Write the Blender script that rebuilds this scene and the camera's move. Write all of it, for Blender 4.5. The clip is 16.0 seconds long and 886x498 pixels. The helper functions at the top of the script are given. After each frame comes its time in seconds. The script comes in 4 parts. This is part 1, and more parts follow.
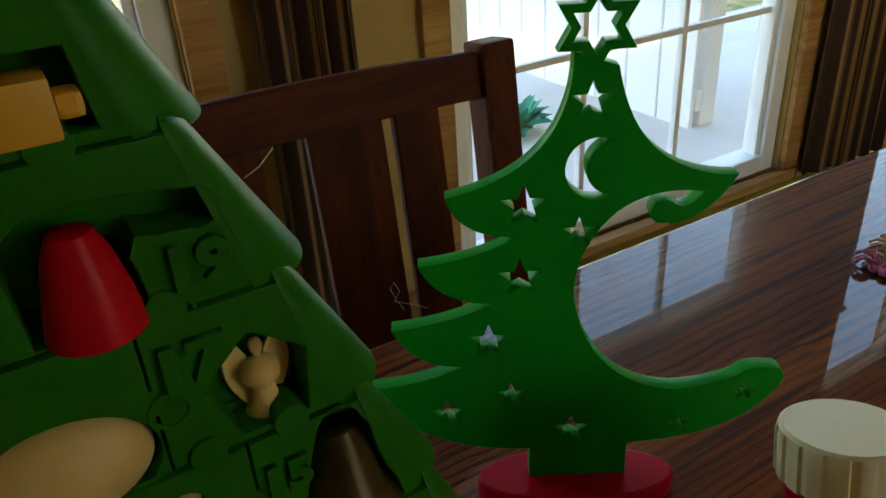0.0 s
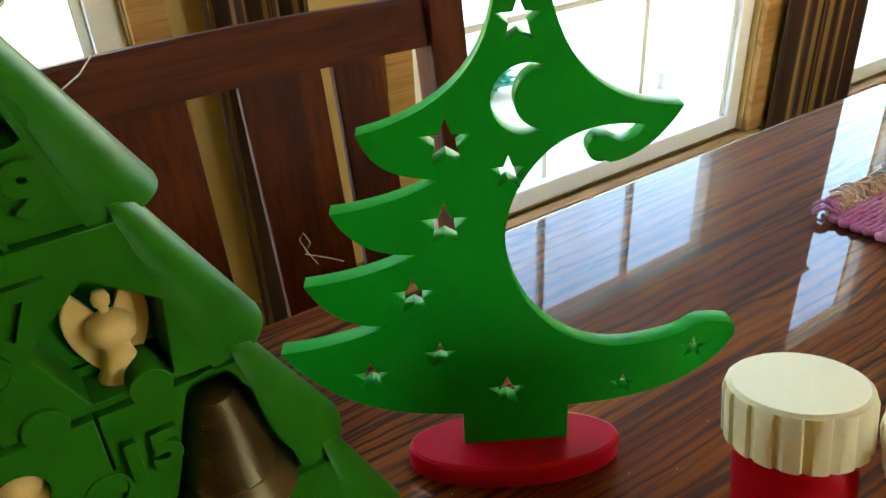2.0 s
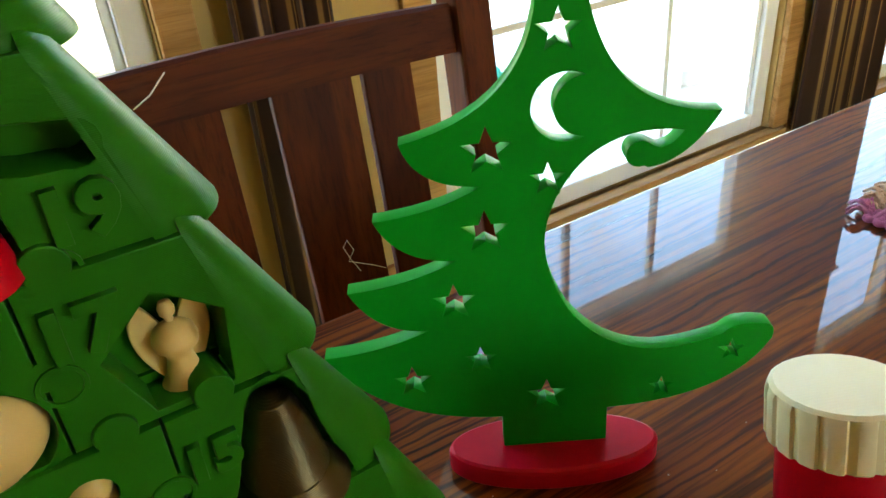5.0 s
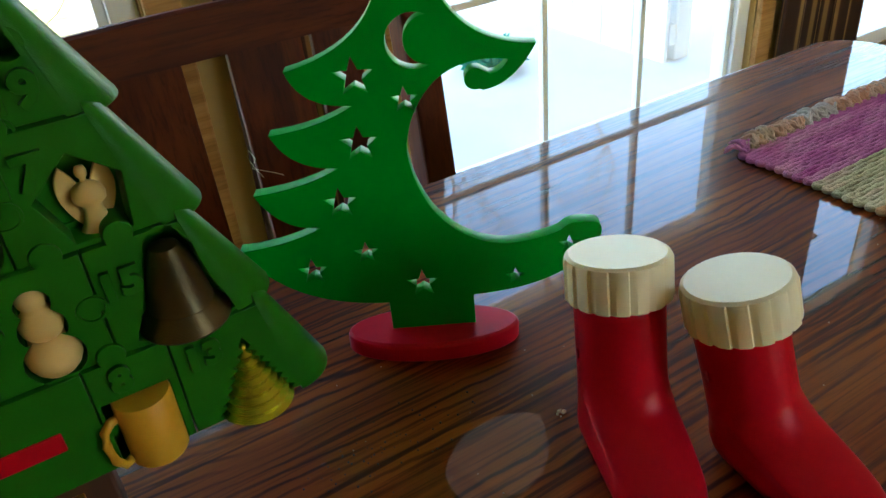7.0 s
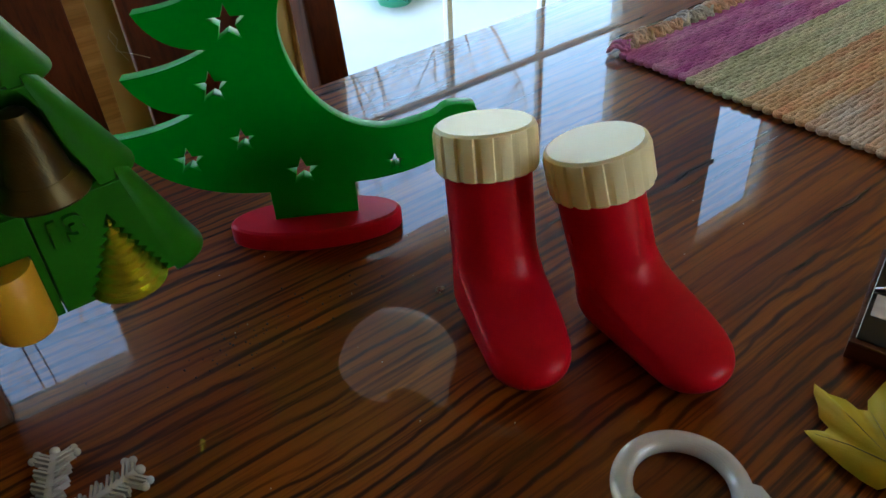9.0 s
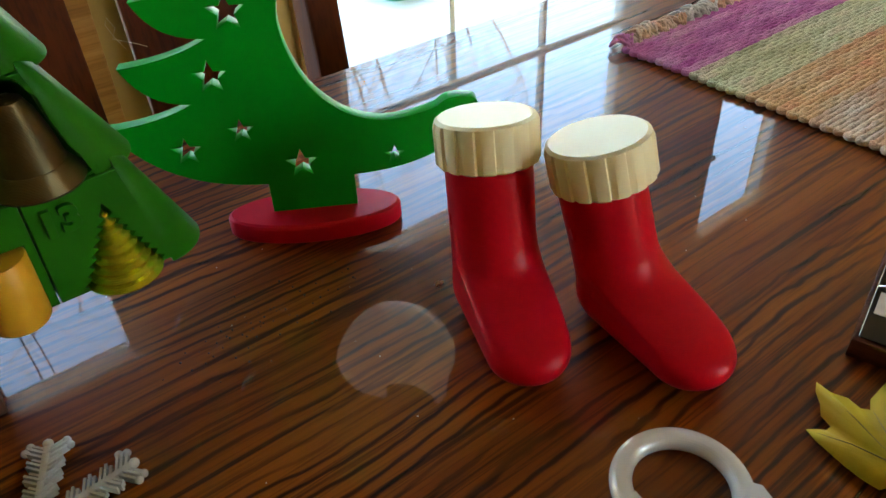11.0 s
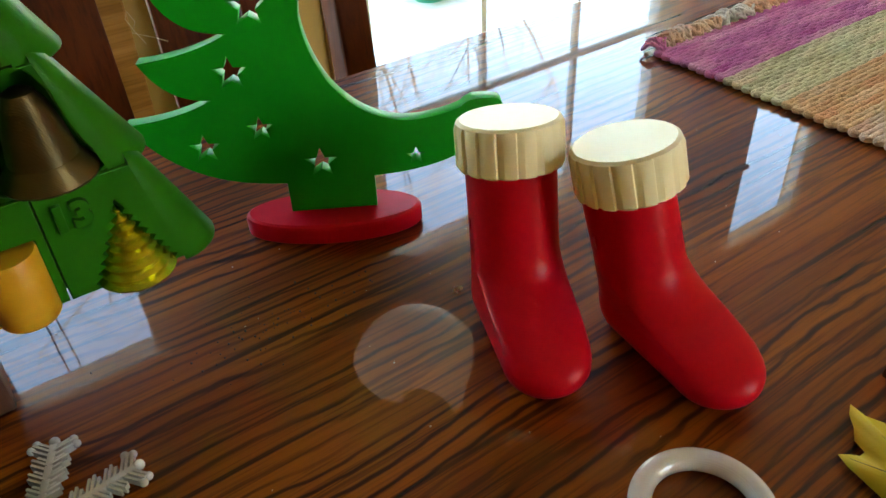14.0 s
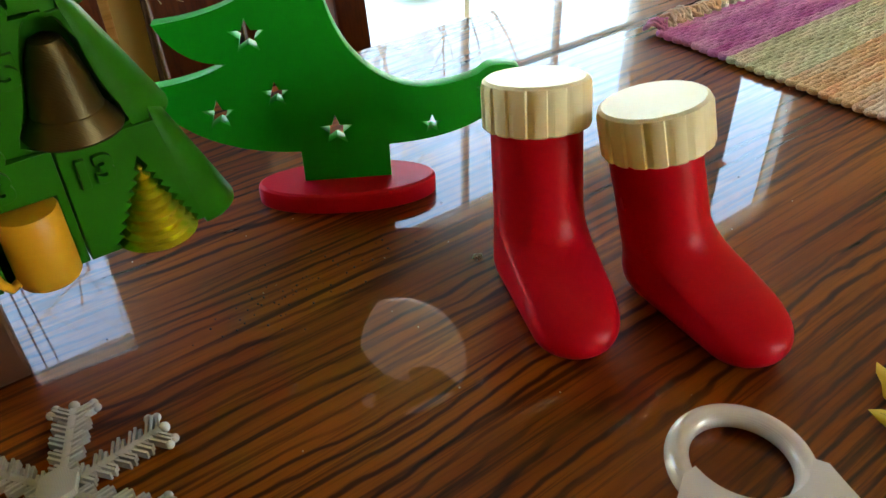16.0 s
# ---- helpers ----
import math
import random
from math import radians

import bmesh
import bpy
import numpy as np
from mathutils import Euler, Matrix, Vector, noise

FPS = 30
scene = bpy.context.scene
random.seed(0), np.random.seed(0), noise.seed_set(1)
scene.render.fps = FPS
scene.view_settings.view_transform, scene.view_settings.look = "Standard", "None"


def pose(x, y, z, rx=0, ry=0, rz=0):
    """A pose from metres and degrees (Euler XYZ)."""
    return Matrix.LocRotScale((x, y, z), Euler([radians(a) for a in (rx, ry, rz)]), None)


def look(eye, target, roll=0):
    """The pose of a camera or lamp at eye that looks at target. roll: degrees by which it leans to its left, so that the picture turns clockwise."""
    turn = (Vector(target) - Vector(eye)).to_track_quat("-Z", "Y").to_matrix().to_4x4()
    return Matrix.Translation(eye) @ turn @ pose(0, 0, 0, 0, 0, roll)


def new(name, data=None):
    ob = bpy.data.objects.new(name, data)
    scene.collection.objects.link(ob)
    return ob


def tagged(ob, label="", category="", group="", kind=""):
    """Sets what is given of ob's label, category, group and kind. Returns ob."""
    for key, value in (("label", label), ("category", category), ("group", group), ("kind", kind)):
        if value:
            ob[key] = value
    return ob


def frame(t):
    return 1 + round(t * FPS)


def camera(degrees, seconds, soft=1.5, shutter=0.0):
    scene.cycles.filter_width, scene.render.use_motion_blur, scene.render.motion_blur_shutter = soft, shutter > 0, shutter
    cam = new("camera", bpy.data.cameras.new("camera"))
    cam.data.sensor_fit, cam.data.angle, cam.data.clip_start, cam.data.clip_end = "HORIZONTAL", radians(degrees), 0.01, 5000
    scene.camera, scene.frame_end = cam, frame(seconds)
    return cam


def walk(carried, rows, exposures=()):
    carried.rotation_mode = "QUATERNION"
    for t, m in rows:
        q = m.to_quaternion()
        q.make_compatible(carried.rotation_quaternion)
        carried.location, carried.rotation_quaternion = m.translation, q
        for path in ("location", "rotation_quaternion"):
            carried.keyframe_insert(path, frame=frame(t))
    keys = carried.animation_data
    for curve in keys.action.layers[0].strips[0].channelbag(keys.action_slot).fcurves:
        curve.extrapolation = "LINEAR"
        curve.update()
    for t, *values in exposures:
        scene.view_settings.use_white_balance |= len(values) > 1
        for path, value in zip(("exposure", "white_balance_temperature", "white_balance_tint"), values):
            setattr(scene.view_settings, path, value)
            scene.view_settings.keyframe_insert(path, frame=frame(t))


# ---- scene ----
cam = camera(60.0, 16.0)
PATH = [
    (0, (-0.031, -0.298, 1.065), (-0.072, 1.456, 0.104), -3.7),
    (0.5, (-0.022, -0.288, 1.042), (-0.05, 1.443, 0.041), -4.0),
    (1, (-0.01, -0.284, 1.041), (-0.066, 1.438, 0.025), -4.3),
    (1.5, (-0.009, -0.277, 1.037), (-0.005, 1.444, 0.017), -3.8),
    (2, (-0.01, -0.271, 1.038), (0.02, 1.439, 0.001), -3.3),
    (2.5, (-0.012, -0.269, 1.037), (0.032, 1.446, 0.009), -3.3),
    (3, (-0.015, -0.267, 1.036), (0.026, 1.45, 0.012), -3.4),
    (3.5, (-0.019, -0.265, 1.038), (0.015, 1.451, 0.012), -3.3),
    (4, (-0.019, -0.268, 1.047), (-0.004, 1.447, 0.019), -3.6),
    (6.5, (0.003, -0.326, 1.035), (-0.063, 1.388, 0.006), -6.2),
    (7, (0.044, -0.367, 1.049), (0.0, 1.321, -0.023), -5.4),
    (7.5, (0.053, -0.401, 1.031), (0.108, 1.25, -0.098), -5.7),
    (8, (0.053, -0.399, 1.032), (0.173, 1.202, -0.16), -3.9),
    (8.5, (0.062, -0.394, 1.028), (0.21, 1.192, -0.181), -3.3),
    (11, (0.063, -0.389, 1.022), (0.215, 1.187, -0.2), -2.6),
    (11.5, (0.073, -0.386, 1.025), (0.173, 1.191, -0.201), -3.1),
    (12, (0.072, -0.381, 1.019), (0.157, 1.202, -0.201), -3.1),
    (12.5, (0.068, -0.379, 1.022), (0.154, 1.196, -0.208), -2.2),
    (13, (0.066, -0.38, 1.022), (0.147, 1.205, -0.195), -2.5),
    (13.5, (0.067, -0.381, 1.018), (0.148, 1.211, -0.191), -2.7),
    (14, (0.068, -0.38, 1.016), (0.15, 1.207, -0.198), -2.7),
    (14.5, (0.066, -0.377, 1.015), (0.157, 1.206, -0.203), -2.3),
    (15, (0.063, -0.373, 1.012), (0.17, 1.204, -0.213), -1.9),
    (15.5, (0.06, -0.377, 1.015), (0.176, 1.194, -0.217), -1.2),
    (16, (0.043, -0.386, 1.0), (0.192, 1.197, -0.213), -1.3),
]
EXPOSURES = [(0, 2.4, 6400, 10), (0.3, 3.4, 6400, 10), (0.6, 3.9, 6400, 10), (4.0, 3.95, 6400, 10), (6.3, 4.0, 6200, 10), (6.6, 3.85, 6100, 10), (7.0, 3.35, 5800, 10), (8.5, 3.15, 5800, 10),
             (11.0, 3.8, 6200, 10), (12.5, 3.9, 6500, 10), (16.0, 4.05, 6600, 10)]
walk(cam, [(t, look(eye, target, roll)) for t, eye, target, roll in PATH], EXPOSURES)

# ---- world and light ----
ROOM = Matrix.Translation((-0.115, 0.13, 0)) @ Matrix.Rotation(math.atan2(0.516, 0.857), 4, "Z")  # u along the wall, v towards it
world = bpy.data.worlds.new("sky")
scene.world = world
world.use_nodes = True
wn = world.node_tree
sky = wn.nodes.new("ShaderNodeTexSky")
sky.sky_type, sky.sun_disc = "NISHITA", False
sky.dust_density, sky.air_density = 0.6, 1.6
sky.sun_elevation, sky.sun_rotation = radians(38), radians(179.4)
wn.nodes["Background"].inputs["Strength"].default_value = 0.15
wn.links.new(sky.outputs[0], wn.nodes["Background"].inputs["Color"])
sun = bpy.data.lights.new("sun", "SUN")
sun.energy, sun.angle, sun.color = 4.5, radians(0.5), (1.0, 0.95, 0.87)
new("sun", sun).matrix_world = Vector((0.010, -0.986, 0.77)).to_track_quat("Z", "Y").to_matrix().to_4x4()


# ---- materials ----
def mat(name, rough=0.5, metal=0.0, coat=0.0, coat_rough=0.05, spec=0.5, trans=0.0, sss=0.0, ior=1.5):
    m = bpy.data.materials.new(name)
    m.use_nodes = True
    b = m.node_tree.nodes["Principled BSDF"]
    for key, v in (("Roughness", rough), ("Metallic", metal), ("Coat Weight", coat), ("Coat Roughness", coat_rough),
                   ("Specular IOR Level", spec), ("Transmission Weight", trans), ("Subsurface Weight", sss), ("IOR", ior)):
        b.inputs[key].default_value = v
    if sss:
        b.inputs["Subsurface Radius"].default_value = (0.4, 0.6, 0.3)
        b.inputs["Subsurface Scale"].default_value = 0.003
    return m, m.node_tree, b


def noise_node(t, scale, stretch=(1, 1, 1), detail=4, rough=0.55, distort=0.0, coord="Object"):
    co, mp, nz = t.nodes.new("ShaderNodeTexCoord"), t.nodes.new("ShaderNodeMapping"), t.nodes.new("ShaderNodeTexNoise")
    mp.inputs["Scale"].default_value = stretch
    t.links.new(co.outputs[coord], mp.inputs[0])
    t.links.new(mp.outputs[0], nz.inputs["Vector"])
    for key, v in (("Scale", scale), ("Detail", detail), ("Roughness", rough), ("Distortion", distort)):
        nz.inputs[key].default_value = v
    return nz.outputs["Fac"]


def ramp(t, fac, *stops):
    r = t.nodes.new("ShaderNodeValToRGB")
    while len(r.color_ramp.elements) < len(stops):
        r.color_ramp.elements.new(0.5)
    for e, (p, c) in zip(r.color_ramp.elements, stops):
        e.position, e.color = p, (*c, 1) if len(c) == 3 else c
    t.links.new(fac, r.inputs[0])
    return r.outputs[0]


def bump(t, b, height, strength=0.2, dist=0.001):
    n = t.nodes.new("ShaderNodeBump")
    n.inputs["Strength"].default_value, n.inputs["Distance"].default_value = strength, dist
    t.links.new(height, n.inputs["Height"])
    t.links.new(n.outputs[0], b.inputs["Normal"])


def mix(t, fac, a, b, kind="MIX"):
    n = t.nodes.new("ShaderNodeMix")
    n.data_type, n.blend_type = "RGBA", kind
    if isinstance(fac, float):
        n.inputs[0].default_value = fac
    else:
        t.links.new(fac, n.inputs[0])
    for s, v in ((6, a), (7, b)):
        if isinstance(v, tuple):
            n.inputs[s].default_value = (*v, 1)
        else:
            t.links.new(v, n.inputs[s])
    return n.outputs[2]


def plain(name, c1, c2, scale=30, rough=0.5, bumps=0.1, dist=0.0005, fine=400, **kw):
    """A surface of two near colours in soft patches, with fine relief."""
    m, t, b = mat(name, rough, **kw)
    big = noise_node(t, scale)
    t.links.new(ramp(t, big, (0.3, c1), (0.7, c2)), b.inputs["Base Color"])
    if bumps:
        bump(t, b, noise_node(t, fine, detail=2), bumps, dist)
    return m


def layered(name, c1, c2, pitch=0.0004, axis="Z", rough=0.35, strength=0.25, **kw):
    """Printed plastic: fine layer lines along one axis."""
    m, t, b = mat(name, rough, **kw)
    co, w = t.nodes.new("ShaderNodeTexCoord"), t.nodes.new("ShaderNodeTexWave")
    w.bands_direction = axis
    w.inputs["Scale"].default_value = 0.314 / pitch
    w.inputs["Distortion"].default_value = 0.3
    t.links.new(co.outputs["Object"], w.inputs["Vector"])
    t.links.new(ramp(t, noise_node(t, 45, detail=5), (0.3, c1), (0.72, c2)), b.inputs["Base Color"])
    bump(t, b, w.outputs["Fac"], strength, 0.00015)
    return m


def wood(name, dark, mid, light, along="X", scale=1.0, rough=0.35, coat=0.0, coat_rough=0.02, contrast=1.0):
    m, t, b = mat(name, rough, coat=coat, coat_rough=coat_rough, spec=0.1)
    s = [14.0, 14.0, 14.0]
    s["XYZ".index(along)] = 0.9
    big = noise_node(t, 1.6 * scale, s, detail=3, distort=0.6)
    fine_s = [60.0, 60.0, 60.0]
    fine_s["XYZ".index(along)] = 2.2
    fine = noise_node(t, 4.0 * scale, fine_s, detail=5, rough=0.7)
    c = ramp(t, big, (0.36, dark), (0.5, mid), (0.68, light))
    streak = ramp(t, fine, (0.36, (0.25, 0.2, 0.16)), (0.52, (1, 1, 1)))
    c = mix(t, 0.75 * contrast, c, streak, "MULTIPLY")
    t.links.new(c, b.inputs["Base Color"])
    bump(t, b, fine, 0.05, 0.0004)
    return m


TABLE_WOOD, t_, b_ = mat("polished oak", 0.5, coat=1.0, coat_rough=0.012, spec=0.1)
warp = noise_node(t_, 1.0, (2.2, 9, 9), detail=3, rough=0.5)
co_, wv_, add_, mul_ = (t_.nodes.new(k) for k in ("ShaderNodeTexCoord", "ShaderNodeTexWave", "ShaderNodeVectorMath", "ShaderNodeVectorMath"))
mul_.operation, mul_.inputs[1].default_value = "MULTIPLY", (0, 0.06, 0)
t_.links.new(warp, mul_.inputs[0])
t_.links.new(co_.outputs["Object"], add_.inputs[0])
t_.links.new(mul_.outputs[0], add_.inputs[1])
t_.links.new(add_.outputs[0], wv_.inputs["Vector"])
wv_.bands_direction = "Y"
for key_, v_ in (("Scale", 40.0), ("Distortion", 6.0), ("Detail", 3.0), ("Detail Scale", 0.3), ("Detail Roughness", 0.6)):
    wv_.inputs[key_].default_value = v_
g1 = noise_node(t_, 1.0, (1.6, 22, 22), detail=3, distort=0.5)
g2 = noise_node(t_, 1.0, (9, 520, 520), detail=4, rough=0.7)
g4 = noise_node(t_, 1.0, (4.0, 150, 150), detail=4, rough=0.6, distort=0.4)
c_ = ramp(t_, g1, (0.34, (0.175, 0.034, 0.0012)), (0.47, (0.235, 0.054, 0.0018)), (0.6, (0.30, 0.082, 0.003)), (0.74, (0.205, 0.044, 0.0015)))
grain_ = ramp(t_, wv_.outputs["Fac"], (0.0, (0.16, 0.11, 0.08)), (0.09, (0.27, 0.20, 0.15)), (0.24, (0.8, 0.76, 0.73)), (0.45, (1, 1, 1)))
c_ = mix(t_, ramp(t_, noise_node(t_, 1.0, (4.0, 34, 34), detail=3), (0.38, (0.1, 0.1, 0.1)), (0.56, (1, 1, 1))), c_, mix(t_, 1.0, c_, grain_, "MULTIPLY"))
c_ = mix(t_, 0.9, c_, ramp(t_, g4, (0.38, (0.2, 0.14, 0.11)), (0.44, (0.6, 0.54, 0.48)), (0.48, (1, 1, 1))), "MULTIPLY")
c_ = mix(t_, 0.6, c_, ramp(t_, g2, (0.36, (0.3, 0.25, 0.2)), (0.46, (0.9, 0.9, 0.9)), (0.62, (1.15, 1.12, 1.1))), "MULTIPLY")
t_.links.new(c_, b_.inputs["Base Color"])
b_.inputs["Coat IOR"].default_value = 1.49
CHAIR_WOOD = wood("cherry stained wood", (0.05, 0.0075, 0.0008), (0.092, 0.0165, 0.0014), (0.125, 0.026, 0.0024), "X", 1.0, 0.55, 0.02, 0.25, 0.7)
CHAIR_WOOD_V = wood("cherry stained wood upright", (0.05, 0.0075, 0.0008), (0.092, 0.0165, 0.0014), (0.125, 0.026, 0.0024), "Z", 1.0, 0.55, 0.02, 0.25, 0.7)
GREEN = layered("green printed plastic", (0.016, 0.140, 0.0034), (0.022, 0.168, 0.005), 0.0005, "Z", 0.38, 0.25, spec=0.13)
GREEN_FLAT = plain("green printed sheet plastic", (0.006, 0.34, 0.016), (0.008, 0.39, 0.02), 30, 0.4, 0.12, 0.0002, 1500, spec=0.16)
RED = layered("red printed plastic", (0.52, 0.0015, 0.011), (0.58, 0.002, 0.014), 0.0004, "Z", 0.33, 0.1, spec=0.14)
RED_BASE = plain("red printed base plastic", (0.58, 0.004, 0.025), (0.66, 0.007, 0.034), 60, 0.35, 0.15, 0.0002, 900, spec=0.15)
WHITE = layered("white printed plastic", (0.94, 0.86, 0.53), (0.96, 0.89, 0.59), 0.0004, "Z", 0.5, 0.1)
IVORY = layered("ivory printed plastic", (0.74, 0.50, 0.15), (0.80, 0.57, 0.20), 0.0004, "Z", 0.5, 0.2)
BRONZE = layered("bronze silk plastic", (0.10, 0.078, 0.036), (0.15, 0.115, 0.055), 0.0005, "Z", 0.34, 0.5, metal=0.9)
GOLD_GREEN = layered("gold green silk plastic", (0.55, 0.52, 0.02), (0.7, 0.66, 0.04), 0.0005, "Z", 0.24, 0.2, metal=0.8)
YELLOW = layered("yellow printed plastic", (0.72, 0.36, 0.012), (0.78, 0.42, 0.02), 0.0004, "Z", 0.4, 0.2)
BROWN = layered("brown printed plastic", (0.06, 0.022, 0.01), (0.085, 0.03, 0.014), 0.0005, "Z", 0.45, 0.3)
ORANGE = layered("orange printed plastic", (0.55, 0.21, 0.02), (0.62, 0.26, 0.03), 0.0005, "Z", 0.4, 0.3)
SNOW = layered("translucent white plastic", (0.76, 0.78, 0.82), (0.84, 0.85, 0.87), 0.0006, "Z", 0.16, 0.3, trans=0.35)
SILVER = layered("pearl white silk plastic", (0.68, 0.68, 0.66), (0.78, 0.77, 0.74), 0.0007, "Z", 0.25, 0.3, metal=0.15)
PAINT = plain("tan wall paint", (0.43, 0.28, 0.085), (0.47, 0.315, 0.10), 3, 0.75, 0.15, 0.001, 250)
TRIM_WOOD = wood("honey oak trim", (0.30, 0.15, 0.045), (0.40, 0.21, 0.07), (0.48, 0.27, 0.1), "X", 1.0, 0.4, 0.3, 0.2, 0.4)
CEILING = plain("tan ceiling paint", (0.36, 0.29, 0.17), (0.41, 0.33, 0.20), 2, 0.85, 0.3, 0.002, 120)
FRAME = plain("white window paint", (0.76, 0.78, 0.8), (0.82, 0.84, 0.85), 8, 0.4, 0.05)
FLOOR = plain("golden carpet", (0.60, 0.44, 0.07), (0.66, 0.50, 0.09), 4, 0.95, 0.6, 0.004, 500)
CONCRETE = plain("pale concrete", (0.48, 0.47, 0.45), (0.6, 0.59, 0.56), 2, 0.9, 0.4, 0.004, 60)
SIDING = plain("white siding paint", (0.76, 0.78, 0.8), (0.82, 0.83, 0.84), 3, 0.6, 0.1)
TEAL = plain("teal garden plastic", (0.02, 0.25, 0.17), (0.03, 0.33, 0.22), 8, 0.5, 0.1)
BLACK = plain("black lacquer", (0.008, 0.007, 0.007), (0.016, 0.013, 0.012), 60, 0.12, 0.05)
BOX_WOOD = wood("dark red wood", (0.05, 0.014, 0.008), (0.1, 0.03, 0.016), (0.14, 0.05, 0.03), "X", 3.0, 0.25, 0.4, 0.1)
PICTURE = plain("pale printed picture", (0.5, 0.4, 0.36), (0.75, 0.68, 0.62), 70, 0.2, 0.0)
PICTURE_RED = plain("red printed picture", (0.5, 0.03, 0.05), (0.6, 0.05, 0.07), 70, 0.2, 0.0)
STEEL = plain("bright metal wire", (0.5, 0.5, 0.52), (0.65, 0.65, 0.66), 60, 0.2, 0.05, metal=1.0)
SHADE = plain("frosted lamp glass with added glow", (0.72, 0.7, 0.66), (0.8, 0.78, 0.74), 10, 0.3, 0.05)
# The lamp is unlit; a faint glow is added to brighten its reflection.
glow = SHADE.node_tree.nodes["Principled BSDF"]
glow.inputs["Emission Color"].default_value, glow.inputs["Emission Strength"].default_value = (1.0, 0.95, 0.88, 1), 0.03
FIBRE = plain("stray plastic hair", (0.6, 0.5, 0.35), (0.7, 0.6, 0.45), 60, 0.4, 0.0)
CRUMB = plain("dark specks", (0.02, 0.01, 0.006), (0.03, 0.015, 0.01), 60, 0.7, 0.0)

m_, t_, b_ = mat("striped drape cloth", 0.85)
co_, w_ = t_.nodes.new("ShaderNodeTexCoord"), t_.nodes.new("ShaderNodeTexWave")
w_.inputs["Scale"].default_value = 2.6
t_.links.new(co_.outputs["UV"], w_.inputs["Vector"])
c_ = ramp(t_, w_.outputs["Fac"], (0.5, (0.045, 0.016, 0.010)), (0.80, (0.07, 0.026, 0.014)), (0.93, (0.30, 0.17, 0.06)))
t_.links.new(c_, b_.inputs["Base Color"])
bump(t_, b_, noise_node(t_, 900, detail=2), 0.3, 0.0005)
DRAPE = m_

m_, t_, b_ = mat("autumn lawn", 0.95)
c_ = ramp(t_, noise_node(t_, 6, detail=6), (0.35, (0.10, 0.13, 0.03)), (0.5, (0.3, 0.26, 0.1)), (0.65, (0.45, 0.33, 0.16)))
t_.links.new(c_, b_.inputs["Base Color"])
bump(t_, b_, noise_node(t_, 40, detail=3), 0.8, 0.03)
LAWN = m_

m_, t_, b_ = mat("yellow leaf cloth", 0.65, spec=0.12)
c_ = ramp(t_, noise_node(t_, 22, detail=3), (0.3, (0.27, 0.22, 0.006)), (0.5, (0.5, 0.35, 0.008)), (0.72, (0.6, 0.33, 0.012)))
t_.links.new(c_, b_.inputs["Base Color"])
bump(t_, b_, noise_node(t_, 700, detail=2), 0.2, 0.0004)
LEAF = m_
VEIN = plain("leaf vein", (0.16, 0.12, 0.012), (0.22, 0.16, 0.02), 60, 0.5, 0.0)

m_ = bpy.data.materials.new("window glass")
m_.use_nodes = True
t_ = m_.node_tree
t_.nodes.remove(t_.nodes["Principled BSDF"])
tr_, gl_, mx_ = t_.nodes.new("ShaderNodeBsdfTransparent"), t_.nodes.new("ShaderNodeBsdfGlossy"), t_.nodes.new("ShaderNodeMixShader")
gl_.inputs["Roughness"].default_value = 0.02
mx_.inputs[0].default_value = 0.06
t_.links.new(tr_.outputs[0], mx_.inputs[1])
t_.links.new(gl_.outputs[0], mx_.inputs[2])
t_.links.new(mx_.outputs[0], t_.nodes["Material Output"].inputs["Surface"])
GLASS = m_


def yarn(name, c1, c2, c3):
    """Soft cotton whose dye changes along the strand, with a worn pale nap."""
    m, t, b = mat(name, 0.9, spec=0.2)
    oi = t.nodes.new("ShaderNodeObjectInfo")
    co, ad, mp, nz = (t.nodes.new(k) for k in ("ShaderNodeTexCoord", "ShaderNodeVectorMath", "ShaderNodeMapping", "ShaderNodeTexNoise"))
    sc_ = t.nodes.new("ShaderNodeVectorMath")
    sc_.operation, sc_.inputs[1].default_value = "MULTIPLY", (3.0, 3.0, 3.0)
    t.links.new(oi.outputs["Random"], sc_.inputs[0])
    t.links.new(co.outputs["Object"], ad.inputs[0])
    t.links.new(sc_.outputs[0], ad.inputs[1])
    t.links.new(ad.outputs[0], nz.inputs["Vector"])
    nz.inputs["Scale"].default_value, nz.inputs["Detail"].default_value = 17, 2
    base = ramp(t, nz.outputs["Fac"], (0.30, c1), (0.5, c2), (0.74, c3))
    nap = ramp(t, noise_node(t, 260, detail=5, rough=0.75), (0.32, (0.7, 0.66, 0.64)), (0.5, (1, 1, 1)))
    c = mix(t, 1.0, base, nap, "MULTIPLY")
    v = ramp(t, oi.outputs["Random"], (0.0, (0.82, 0.82, 0.82)), (1.0, (1.0, 1.0, 1.0)))
    t.links.new(mix(t, 1.0, c, v, "MULTIPLY"), b.inputs["Base Color"])
    bump(t, b, noise_node(t, 650, (1, 1, 1), detail=3), 1.0, 0.0014)
    return m


PURPLE_YARN = yarn("purple cotton yarn", (0.56, 0.12, 0.36), (0.78, 0.28, 0.55), (0.88, 0.50, 0.64))
GREEN_YARN = yarn("sage cotton yarn", (0.60, 0.58, 0.30), (0.78, 0.76, 0.46), (0.86, 0.70, 0.48))
ORANGE_YARN = yarn("orange cotton yarn", (0.84, 0.36, 0.20), (0.90, 0.56, 0.27), (0.92, 0.70, 0.42))
PEACH_YARN = yarn("peach cotton yarn", (0.80, 0.40, 0.22), (0.88, 0.62, 0.42), (0.90, 0.78, 0.64))
WHITE_YARN = yarn("cream cotton yarn", (0.70, 0.64, 0.54), (0.82, 0.78, 0.70), (0.88, 0.84, 0.80))


